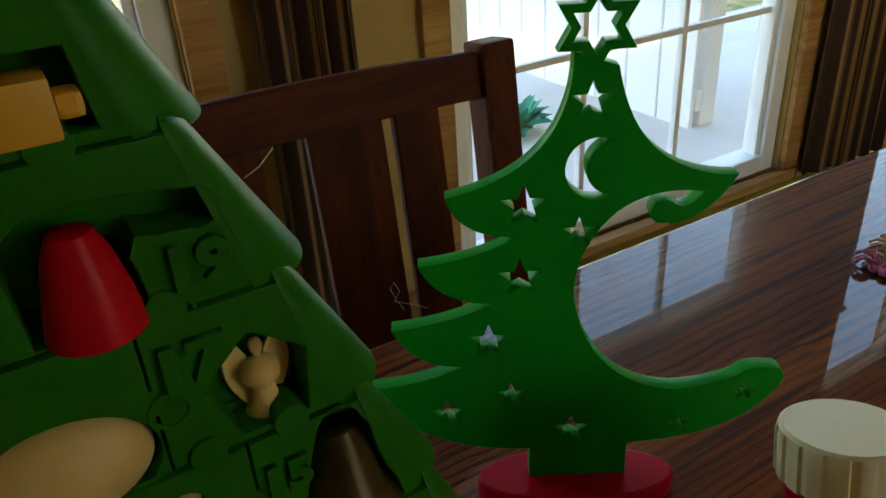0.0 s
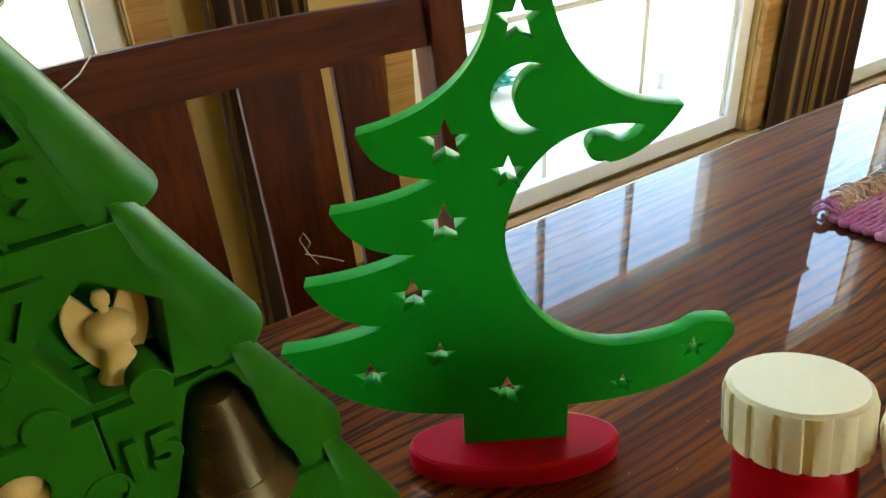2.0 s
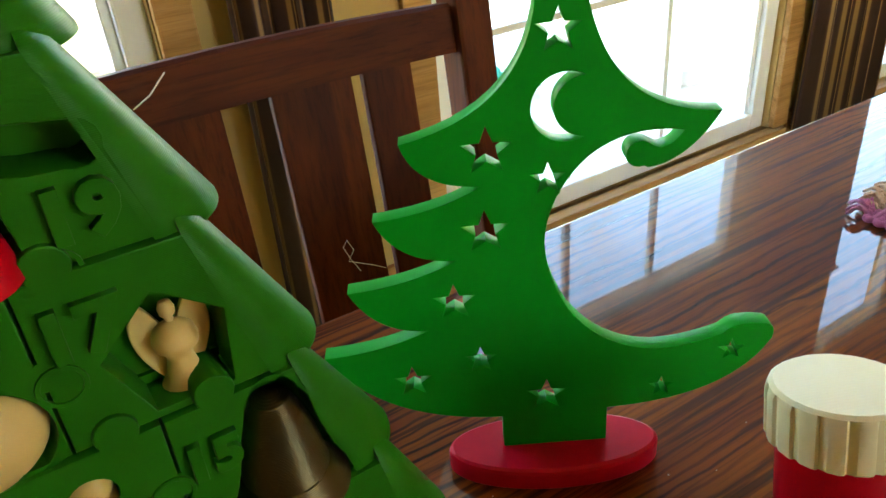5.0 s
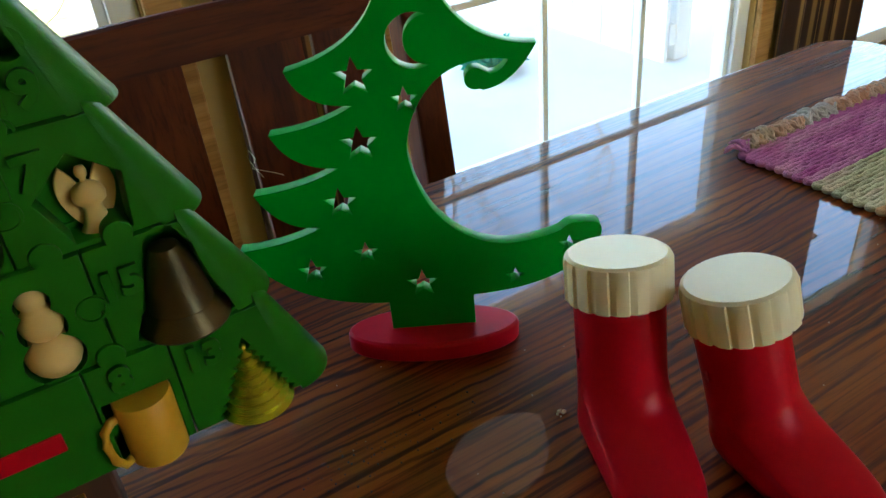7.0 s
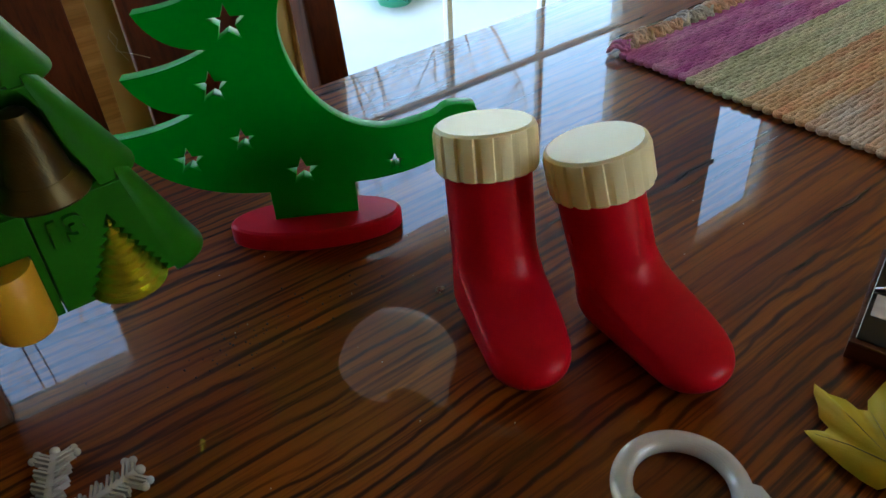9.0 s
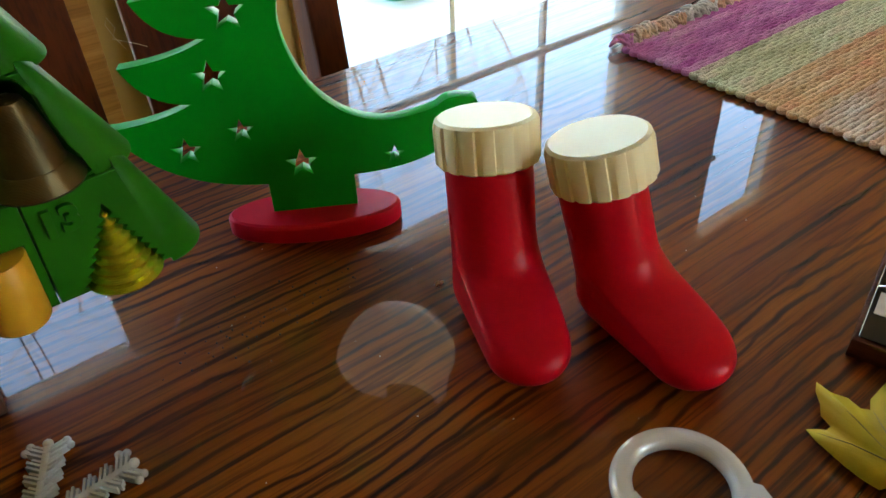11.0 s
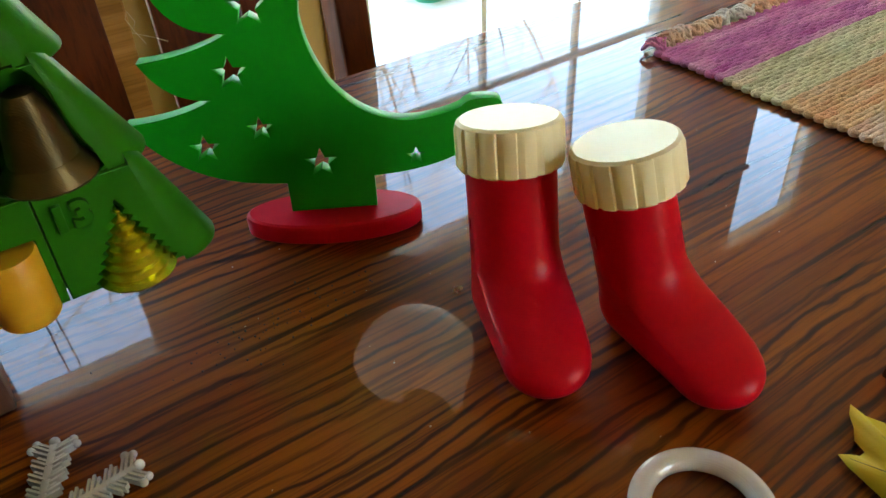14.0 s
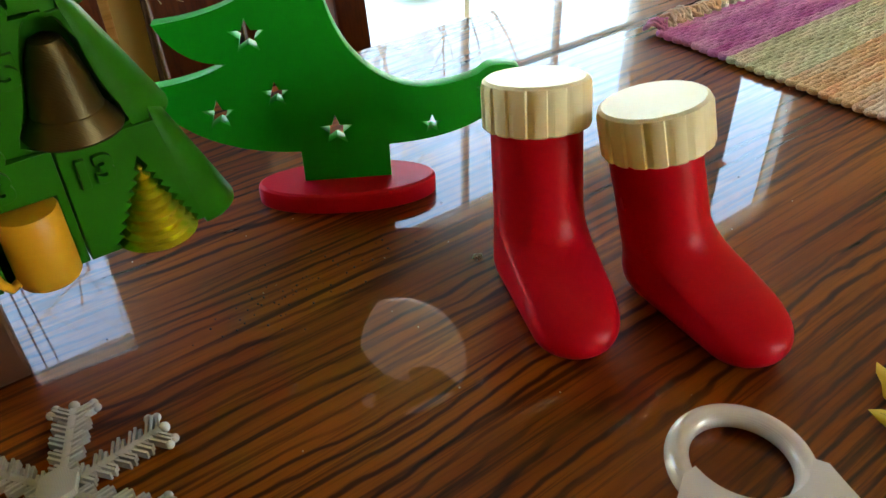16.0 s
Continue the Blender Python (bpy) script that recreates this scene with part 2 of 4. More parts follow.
# ---- builders ----
def mesh_of(bm, material, smooth=None):
    me = bpy.data.meshes.new("mesh")
    bm.to_mesh(me)
    bm.free()
    me.materials.append(material)
    if smooth is not None:
        me.shade_smooth() if smooth >= 180 else me.set_sharp_from_angle(angle=radians(smooth))
        if smooth < 180:
            for p in me.polygons:
                p.use_smooth = True
    return me


def part(name, bm, material, parent=None, label="", m=None, smooth=None):
    """Link a bmesh, or a mesh, as one object under a thing or a part."""
    me = bm if isinstance(bm, bpy.types.Mesh) else mesh_of(bm, material, smooth)
    if not me.materials:
        me.materials.append(material)
    ob = new(name, me)
    if parent is not None:
        ob.parent = parent
    if m is not None:
        ob.matrix_basis = m
    return tagged(ob, label)


def thing(name, m, label, category, group="", kind=""):
    ob = new(name)
    ob.empty_display_size = 0.02
    ob.matrix_basis = m
    return tagged(ob, label, category, group, kind)


def box(x0, y0, z0, x1, y1, z1, bevel=0.0, seg=2, bm=None):
    b = bm or bmesh.new()
    r = bmesh.ops.create_cube(b, size=1, matrix=Matrix.LocRotScale(((x0 + x1) / 2, (y0 + y1) / 2, (z0 + z1) / 2), None, (x1 - x0, y1 - y0, z1 - z0)))
    if bevel:
        es = {e for v in r["verts"] for e in v.link_edges}
        bmesh.ops.bevel(b, geom=list(es), offset=bevel, segments=seg, affect="EDGES", profile=0.6)
    return b


def lathe(profile, seg=48, cap=True):
    """Turn a list of (radius, height) about z."""
    bm = bmesh.new()
    rings = []
    for r, z in profile:
        if r < 1e-6:
            rings.append([bm.verts.new((0, 0, z))])
        else:
            rings.append([bm.verts.new((r * math.cos(2 * math.pi * k / seg), r * math.sin(2 * math.pi * k / seg), z)) for k in range(seg)])
    for a, b in zip(rings, rings[1:]):
        for k in range(seg):
            q = [a[k % len(a)], a[(k + 1) % len(a)], b[(k + 1) % len(b)], b[k % len(b)]]
            q = list(dict.fromkeys(q))
            if len(q) > 2:
                bm.faces.new(q)
    for ring in (rings[0], rings[-1]):
        if cap and len(ring) > 2:
            bm.faces.new(ring)
    bmesh.ops.recalc_face_normals(bm, faces=bm.faces)
    return bm


def tube(points, radius, seg=8, closed=False):
    """A round bar along points; radius is a number or a function of the share of the way."""
    bm = bmesh.new()
    pts = [Vector(p) for p in points]
    n = len(pts)
    rings = []
    for i, p in enumerate(pts):
        a, b = pts[(i - 1) % n if closed else max(i - 1, 0)], pts[(i + 1) % n if closed else min(i + 1, n - 1)]
        q = (b - a).to_track_quat("Z", "Y")
        r = radius(i / (n - 1)) if callable(radius) else radius
        rings.append([bm.verts.new(p + q @ Vector((r * math.cos(2 * math.pi * k / seg), r * math.sin(2 * math.pi * k / seg), 0))) for k in range(seg)])
    for i in range(n if closed else n - 1):
        a, b = rings[i], rings[(i + 1) % n]
        for k in range(seg):
            bm.faces.new((a[k], a[(k + 1) % seg], b[(k + 1) % seg], b[k]))
    if not closed:
        bm.faces.new(rings[0][::-1])
        bm.faces.new(rings[-1])
    bmesh.ops.recalc_face_normals(bm, faces=bm.faces)
    return bm


def bez(p0, p1, p2, n=10, p3=None):
    """Points of a curve with one or two handles, without its last point."""
    out = []
    for i in range(n):
        s = i / n
        if p3 is None:
            out.append(tuple((1 - s) ** 2 * a + 2 * s * (1 - s) * b + s * s * c for a, b, c in zip(p0, p1, p2)))
        else:
            out.append(tuple((1 - s) ** 3 * a + 3 * s * (1 - s) ** 2 * b + 3 * s * s * (1 - s) * c + s ** 3 * e for a, b, c, e in zip(p0, p1, p2, p3)))
    return out


def arc(cx, cy, r, a0, a1, n=16, ry=None):
    return [(cx + r * math.cos(radians(a0 + (a1 - a0) * i / n)), cy + (ry or r) * math.sin(radians(a0 + (a1 - a0) * i / n))) for i in range(n + 1)]


def star(cx, cy, r, points=5, inner=0.42, turn=90):
    out = []
    for k in range(2 * points):
        q = r if k % 2 == 0 else r * inner
        a = radians(turn + 180 * k / points)
        out.append((cx + q * math.cos(a), cy + q * math.sin(a)))
    return out


def sheet(loops, thick, material, bevel=0.0, smooth=35):
    """A flat plate with holes in the x-z plane: front at y=0, back at y=thick. Loops inside loops are holes."""
    cu = bpy.data.curves.new("outline", "CURVE")
    cu.dimensions, cu.fill_mode, cu.extrude = "2D", "BOTH", thick / 2 - bevel
    cu.bevel_depth, cu.bevel_resolution, cu.offset = bevel, 1, -bevel
    for loop in loops:
        s = cu.splines.new("POLY")
        s.points.add(len(loop) - 1)
        for p, (x, z) in zip(s.points, loop):
            p.co = (x, z, 0, 1)
        s.use_cyclic_u = True
    ob = bpy.data.objects.new("outline", cu)
    scene.collection.objects.link(ob)
    me = bpy.data.meshes.new_from_object(ob.evaluated_get(bpy.context.evaluated_depsgraph_get()))
    bpy.data.objects.remove(ob)
    bpy.data.curves.remove(cu)
    me.transform(Matrix.Translation((0, thick / 2, 0)) @ Matrix.Rotation(radians(90), 4, "X"))
    me.materials.clear()
    me.materials.append(material)
    for p in me.polygons:
        p.use_smooth = True
    me.set_sharp_from_angle(angle=radians(smooth))
    return me


def lettering(text, size, material, depth=0.0012, bevel=0.0003):
    """Raised writing in the x-z plane, its back at y=0."""
    cu = bpy.data.curves.new("writing", "FONT")
    cu.body, cu.size, cu.extrude, cu.bevel_depth, cu.resolution_u = text, size, depth / 2, bevel, 3
    cu.align_x, cu.align_y, cu.offset = "CENTER", "CENTER", 0.0007
    cu.space_character = 1.05
    ob = bpy.data.objects.new("writing", cu)
    scene.collection.objects.link(ob)
    me = bpy.data.meshes.new_from_object(ob.evaluated_get(bpy.context.evaluated_depsgraph_get()))
    bpy.data.objects.remove(ob)
    bpy.data.curves.remove(cu)
    me.transform(Matrix.Translation((0, -depth / 2, 0)) @ Matrix.Rotation(radians(90), 4, "X"))
    me.materials.clear()
    me.materials.append(material)
    return me


# ---- the room ----
def structure(name, bm, material, label, category, m=ROOM, smooth=None):
    ob = part(name, bm, material, None, "", m, smooth)
    return tagged(ob, label, category, "", "structure")


U0, U1, V0, V1, TOP = -2.6, 3.4, -2.6, 1.0, 2.85
WIN_R, WIN_L, WIN_S = (0.70, 0.05, 1.90, 1.95), (-1.06, 0.05, 0.15, 1.885), (2.42, 0.05, 3.06, 2.72)
# Unseen opening behind the camera, added so sun and sky brighten the room.
FILL_WINDOWS = ((0.85, 0.6, 1.80, 2.15),)

structure("floor", box(U0, V0, -0.05, U1, V1, 0), FLOOR, "golden beige carpet floor of the dining room", "floor")
structure("ceiling", box(U0, V0, TOP, U1, V1, TOP + 0.1), CEILING, "plain tan painted ceiling", "ceiling")
wall = bmesh.new()
for a in ((U0, V1, -0.05, WIN_L[0], V1 + 0.14, TOP), (WIN_L[2], V1, -0.05, WIN_R[0], V1 + 0.14, TOP), (WIN_R[2], V1, -0.05, WIN_S[0], V1 + 0.14, TOP), (WIN_S[2], V1, -0.05, U1 + 0.14, V1 + 0.14, TOP),
          (WIN_S[0], V1, -0.05, WIN_S[2], V1 + 0.14, WIN_S[1]), (WIN_S[0], V1, WIN_S[3], WIN_S[2], V1 + 0.14, TOP),
          (WIN_L[0], V1, -0.05, WIN_L[2], V1 + 0.14, WIN_L[1]), (WIN_L[0], V1, WIN_L[3], WIN_L[2], V1 + 0.14, TOP),
          (WIN_R[0], V1, -0.05, WIN_R[2], V1 + 0.14, WIN_R[1]), (WIN_R[0], V1, WIN_R[3], WIN_R[2], V1 + 0.14, TOP)):
    box(*a, bm=wall)
structure("wall_north", wall, PAINT, "tan painted wall with three tall windows", "wall")
structure("wall_east", box(U1, V0, -0.05, U1 + 0.14, V1, TOP), PAINT, "plain tan painted side wall", "wall")
structure("wall_west", box(U0 - 0.14, V0, -0.05, U0, V1 + 0.14, TOP), PAINT, "plain tan painted wall", "wall")
wall = bmesh.new()
edges = [U0 - 0.14, FILL_WINDOWS[0][0], FILL_WINDOWS[0][2], U1 + 0.14]
for k in range(0, 4, 2):
    box(edges[k], V0 - 0.14, -0.05, edges[k + 1], V0, TOP, bm=wall)
for a in FILL_WINDOWS:
    box(a[0], V0 - 0.14, -0.05, a[2], V0, a[1], bm=wall)
    box(a[0], V0 - 0.14, a[3], a[2], V0, TOP, bm=wall)
structure("wall_south", wall, PAINT, "tan painted wall with an added fill window", "wall")


def window(name, wide, z0, z1, cols, rows, m, label):
    """A white window with bars: local x along the wall from 0 to wide, y outwards, z up."""
    w = thing(name, m, label, "window", "", "structure")
    f = 0.055
    fr = bmesh.new()
    for a in ((0, 0.02, z0, f, 0.10, z1), (wide - f, 0.02, z0, wide, 0.10, z1), (f, 0.02, z0, wide - f, 0.10, z0 + f), (f, 0.02, z1 - f, wide - f, 0.10, z1)):
        box(*a, 0.006, 2, fr)
    part("window_frame", fr, FRAME, w, "white painted frame")
    sash = bmesh.new()
    for a in ((f, 0.035, z0 + f, f + 0.02, 0.075, z1 - f), (wide - f - 0.02, 0.035, z0 + f, wide - f, 0.075, z1 - f)):
        box(*a, 0.004, 2, sash)
    part("sash", sash, FRAME, w)
    part("window_sill", box(-0.05, -0.035, z0 - 0.03, wide + 0.05, 0.02, z0, 0.006), TRIM_WOOD, w, "honey oak sill")
    for x0, x1 in ((-0.07, -0.002), (wide + 0.002, wide + 0.07)):
        part("casing", box(x0, -0.022, z0 + 0.001, x1, -0.001, z1 + 0.07, 0.005), TRIM_WOOD, w, "honey oak casing")
    part("casing", box(-0.07, -0.024, z1 + 0.002, wide + 0.07, -0.003, z1 + 0.075, 0.005), TRIM_WOOD, w)
    gw, gh = wide - 2 * f - 0.04, z1 - z0 - 2 * f
    for i in range(1, cols):
        x = f + 0.02 + gw * i / cols
        part("muntin", box(x - 0.009, 0.045, z0 + f, x + 0.009, 0.066, z1 - f, 0.003), FRAME, w)
    for j in range(1, rows):
        z = z0 + f + gh * j / rows
        part("muntin", box(f + 0.02, 0.047, z - 0.009, wide - f - 0.02, 0.064, z + 0.009, 0.003), FRAME, w)
    for i in range(cols):
        for j in range(rows):
            a, c = f + 0.02 + gw * i / cols, z0 + f + gh * j / rows
            p = part("pane", box(a + 0.002, 0.053, c + 0.002, a + gw / cols - 0.002, 0.057, c + gh / rows - 0.002), GLASS, w)
            p.visible_shadow = False
    return w


window("window_1", WIN_R[2] - WIN_R[0], WIN_R[1], WIN_R[3], 3, 4, ROOM @ pose(WIN_R[0], V1, 0), "tall white window with twelve panes beside the table")
window("window_2", WIN_L[2] - WIN_L[0], WIN_L[1], WIN_L[3], 3, 4, ROOM @ pose(WIN_L[0], V1, 0), "tall white window with twelve panes behind the chair")
window("window_3", WIN_S[2] - WIN_S[0], WIN_S[1], WIN_S[3], 1, 1, ROOM @ pose(WIN_S[0], V1, 0), "narrow tall white window with one pane past the curtain")
for k, a in enumerate(FILL_WINDOWS):
    window("window_" + str(4 + k), a[2] - a[0], a[1], a[3], 2, 2, ROOM @ pose(a[2], V0, 0, 0, 0, 180), "unseen white window added to let fill sunlight in")
trim = bmesh.new()
for a in ((U0, V1 - 0.015, 0, WIN_L[0] - 0.08, V1, 0.09), (WIN_L[2] + 0.08, V1 - 0.015, 0, WIN_R[0] - 0.08, V1, 0.09), (WIN_R[2] + 0.08, V1 - 0.015, 0, WIN_S[0] - 0.08, V1, 0.09), (WIN_S[2] + 0.08, V1 - 0.015, 0, U1, V1, 0.09)):
    box(*a, 0.004, 2, trim)
structure("baseboard", trim, TRIM_WOOD, "honey oak baseboard along the wall", "baseboard")


def drape(u0, u1, folds, label):
    n, k = folds * 12, 2
    d = thing("curtain", ROOM @ pose((u0 + u1) / 2, V1 - 0.06, 0), label, "curtain", "striped curtains beside the windows")
    bm = bmesh.new()
    uv = bm.loops.layers.uv.new("UV")
    cols = []
    for i in range(n + 1):
        s = i / n
        x = (s - 0.5) * (u1 - u0) + 0.006 * math.sin(s * folds * 2 * math.pi * 2)
        y = 0.028 * math.sin(s * folds * 2 * math.pi)
        cols.append([(bm.verts.new((x * (1 + 0.04 * (j == 0)), y * (1.15 if j == 0 else 0.9), z)), s, z) for j, z in enumerate((0.03, 0.8, 1.6, 2.12))])
    for a, b in zip(cols, cols[1:]):
        for j in range(3):
            f = bm.faces.new((a[j][0], b[j][0], b[j + 1][0], a[j + 1][0]))
            for lp, q in zip(f.loops, (a[j], b[j], b[j + 1], a[j + 1])):
                lp[uv].uv = (q[1] * folds * 0.5, q[2])
    c = part("cloth", bm, DRAPE, d, "", None, 180)
    c.modifiers.new("thick", "SOLIDIFY").thickness = 0.003
    part("curtain_rod", tube([((u0 - u1) / 2 - 0.04, 0, 2.13), ((u1 - u0) / 2 + 0.04, 0, 2.13)], 0.011, 16), BOX_WOOD, d, "dark wooden rod", None, 180)


drape(0.27, 0.46, 3, "dark brown curtain with gold stripes behind the chair")
drape(1.97, 2.33, 5, "dark brown curtain with gold stripes between two windows")

for u, z0 in ((-0.13, 1.25), (-0.29, 1.5)):
    cord = thing("blind_cord", ROOM @ pose(u, V1 - 0.03, 0), "thin grey cord hanging before the window", "cord", "cords before the window")
    part("string", tube([(0, 0, 1.93), (0.004, 0, 1.75), (-0.002, 0, z0 + 0.03)], 0.0022, 6), DRAPE, cord)
    part("pull", lathe([(0, -0.03), (0.006, -0.028), (0.009, -0.01), (0.004, 0.008), (0, 0.01)], 12), DRAPE, cord, "", pose(-0.002, 0, z0 + 0.03), 60)
    part("string", tube([(0.02, 0, 1.93), (0.03, 0, 1.7), (0.012, 0, z0 + 0.02), (-0.002, 0, z0 + 0.012)], 0.0018, 6), DRAPE, cord)

# ---- outside ----
structure("ground", box(-90, -90, -0.32, 90, 120, -0.26), LAWN, "autumn lawn strewn with pale fallen leaves", "ground")
patio = structure("patio", box(-3, V1 + 0.15, -0.257, 5.5, 3.15, -0.13, 0.01), CONCRETE, "pale concrete patio outside the windows", "patio")
fence = thing("fence", ROOM @ pose(2.35, 1.75, -0.26), "white board fence along the patio", "fence")
for k in range(30):
    part("board", box(-0.012, 0.004 + k * 0.2, 0.05, 0.012, 0.196 + k * 0.2, 1.2, 0.004, 1), SIDING, fence)
for z in (0.2, 1.0):
    part("rail", box(0.013, 0.0, z, 0.05, 6.0, z + 0.09, 0.004, 1), SIDING, fence)
for k in range(4):
    part("post", box(0.051, k * 1.97, 0.0, 0.14, 0.09 + k * 1.97, 1.28, 0.006, 1), SIDING, fence)
planter = thing("garden_ornament", ROOM @ pose(1.73, 2.2, -0.13), "teal green spiky plant in a low pot on the patio", "plant")
part("pot", lathe([(0.0, 0), (0.07, 0), (0.085, 0.035), (0.088, 0.04), (0.078, 0.04), (0.0, 0.034)], 24), TEAL, planter, "teal pot", None, 40)
blades = bmesh.new()
rnd = random.Random(4)
for k in range(90):
    a, ln, tilt = rnd.uniform(0, 6.28), rnd.uniform(0.06, 0.14), rnd.uniform(0.5, 1.45)
    r0 = Vector((0.06 * math.cos(a), 0.06 * math.sin(a), 0.035))
    dr = Vector((math.cos(a) * math.sin(tilt), math.sin(a) * math.sin(tilt), math.cos(tilt)))
    sd = Vector((-math.sin(a), math.cos(a), 0)) * 0.022
    mid = r0 + dr * ln * 0.6 + Vector((0, 0, 0.02))
    vs = [blades.verts.new(p) for p in (r0 - sd * 0.6, r0 + sd * 0.6, mid + sd, r0 + dr * ln, mid - sd)]
    blades.faces.new(vs)
part("foliage", blades, TEAL, planter)

TREE_LIMB = plain("bare grey bark", (0.10, 0.085, 0.07), (0.18, 0.15, 0.12), 20, 0.9, 0.4, 0.003, 120)


def bare_tree(m, high, seed):
    """A leafless tree: a tapered trunk with forking limbs and twigs."""
    rnd = random.Random(seed)
    t = thing("tree", m, "leafless grey tree standing on the lawn", "tree", "bare trees on the lawn")
    twigs = bmesh.new()

    def limb(p, dr, ln, r, deep):
        pts = [p]
        for k in range(4):
            dr = (dr + Vector((rnd.uniform(-.22, .22), rnd.uniform(-.22, .22), rnd.uniform(-.02, .16)))).normalized()
            pts.append(pts[-1] + dr * ln / 4)
        b = tube(pts, lambda s: r * (1 - 0.55 * s), 5)
        me = bpy.data.meshes.new("limb")
        b.to_mesh(me)
        b.free()
        twigs.from_mesh(me)
        bpy.data.meshes.remove(me)
        if deep:
            for k in range(4 if deep > 1 else 3):
                i = rnd.choice((2, 3, 4))
                side = Vector((rnd.uniform(-1, 1), rnd.uniform(-1, 1), rnd.uniform(0.1, 0.9))).normalized()
                limb(pts[i], (dr * 0.5 + side).normalized(), ln * rnd.uniform(0.5, 0.75), r * 0.42, deep - 1)

    part("trunk", tube([(0, 0, 0), (0.02, 0.03, high * 0.2), (0.06, 0, high * 0.4)], lambda s: 0.17 * (1.2 - 0.5 * s), 10), TREE_LIMB, t, "", None, 180)
    for k in range(5):
        a = k * 1.3 + rnd.uniform(-0.3, 0.3)
        limb(Vector((0.06, 0, high * (0.24 + 0.035 * k))), Vector((math.cos(a) * 0.8, math.sin(a) * 0.8, 0.75)).normalized(), high * 0.34, 0.06, 4)
    part("crown", twigs, TREE_LIMB, t)


bare_tree(ROOM @ pose(1.6, 7.4, -0.26), 7.0, 3)
bare_tree(ROOM @ pose(6.4, 9.6, -0.26), 8.0, 5)
bare_tree(ROOM @ pose(-2.2, 9.4, -0.26), 7.5, 8)

# ---- table and chair ----
table = thing("dining_table", ROOM, "glossy dark oak dining table with rounded corners", "table")


def slab(u0, v0, u1, v1, z0, z1, r, bevel):
    bm = bmesh.new()
    loop = []
    for cx, cy, a in ((u1 - r, v1 - r, 0), (u0 + r, v1 - r, 90), (u0 + r, v0 + r, 180), (u1 - r, v0 + r, 270)):
        loop += arc(cx, cy, r, a, a + 90, 10)
    prof = [(bevel, z0), (0, z0 + bevel), (0, z1 - bevel), (bevel * 0.3, z1 - bevel * 0.3), (bevel, z1)]
    rings = []
    cx, cy = (u0 + u1) / 2, (v0 + v1) / 2
    for ins, z in prof:
        kx, ky = 1 - 2 * ins / (u1 - u0), 1 - 2 * ins / (v1 - v0)
        rings.append([bm.verts.new((cx + (x - cx) * kx, cy + (y - cy) * ky, z)) for x, y in loop])
    n = len(loop)
    for a, b in zip(rings, rings[1:]):
        for k in range(n):
            bm.faces.new((a[k], a[(k + 1) % n], b[(k + 1) % n], b[k]))
    bm.faces.new(rings[0][::-1])
    bm.faces.new(rings[-1])
    return bm


part("tabletop", slab(-1.05, -1.0, 0.712, 0.0, 0.717, 0.75, 0.05, 0.005), TABLE_WOOD, table, "glossy oak top with dark grain", None, 12)
for a in ((-0.9, -0.09, 0.6, -0.07), (-0.9, -0.93, 0.6, -0.91), (-0.92, -0.9, -0.9, -0.1), (0.6, -0.9, 0.62, -0.1)):
    part("apron", box(a[0], a[1], 0.63, a[2], a[3], 0.717, 0.003), CHAIR_WOOD, table)
for u in (-0.93, 0.57):
    for v in (-0.94, -0.12):
        part("leg", box(u, v, 0.0, u + 0.06, v + 0.06, 0.717, 0.006), CHAIR_WOOD_V, table)

chair = thing("dining_chair", ROOM @ pose(0.06, 0.20, 0), "dark cherry-stained wooden slat-back dining chair", "chair")
# local x across the back, y away from the table; the back rakes away above the seat
RAKE = 7


def raked(bm):
    bmesh.ops.rotate(bm, verts=bm.verts, cent=(0, 0, 0.83), matrix=Matrix.Rotation(radians(-RAKE), 3, "X"))
    return bm


rail = bmesh.new()
n = 16
pr = []
for i in range(n + 1):
    x = -0.2 + 0.392 * i / n
    y = 0.018 * (1 - (x / 0.2) ** 2)
    crown = 0.876 + 0.004 * (1 - (x / 0.2) ** 2)
    pr.append([rail.verts.new(p) for p in ((x, y - 0.011, 0.833), (x, y - 0.011, crown - 0.003), (x, y - 0.006, crown), (x, y + 0.006, crown), (x, y + 0.011, crown - 0.003), (x, y + 0.011, 0.833))])
for a, b in zip(pr, pr[1:]):
    for k in range(6):
        rail.faces.new((a[k], b[k], b[(k + 1) % 6], a[(k + 1) % 6]))
rail.faces.new(pr[0])
rail.faces.new(pr[-1][::-1])
bmesh.ops.recalc_face_normals(rail, faces=rail.faces)
part("top_rail", raked(rail), CHAIR_WOOD, chair, "", None, 30)
for x0, x1 in ((-0.237, -0.2), (0.189, 0.226)):
    part("back_post", raked(box(x0, -0.018, 0.44, x1, 0.018, 0.885, 0.004)), CHAIR_WOOD_V, chair)
    part("leg", box(x0, -0.045 + 0.02, 0.0, x1, 0.07, 0.44, 0.004), CHAIR_WOOD_V, chair)
for x0, x1 in ((-0.19, -0.12), (-0.105, -0.03), (0.014, 0.090), (0.099, 0.148)):
    c = (x0 + x1) / 2
    y = 0.018 * (1 - (c / 0.2) ** 2)
    part("slat", raked(box(x0, y - 0.005, 0.49, x1, y + 0.005, 0.835, 0.002)), CHAIR_WOOD_V, chair)
part("lower_rail", raked(box(-0.2, -0.011, 0.47, 0.2, 0.011, 0.50, 0.003)), CHAIR_WOOD, chair)
part("seat", box(-0.23, -0.42, 0.42, 0.23, -0.02, 0.455, 0.012, 3), CHAIR_WOOD, chair)
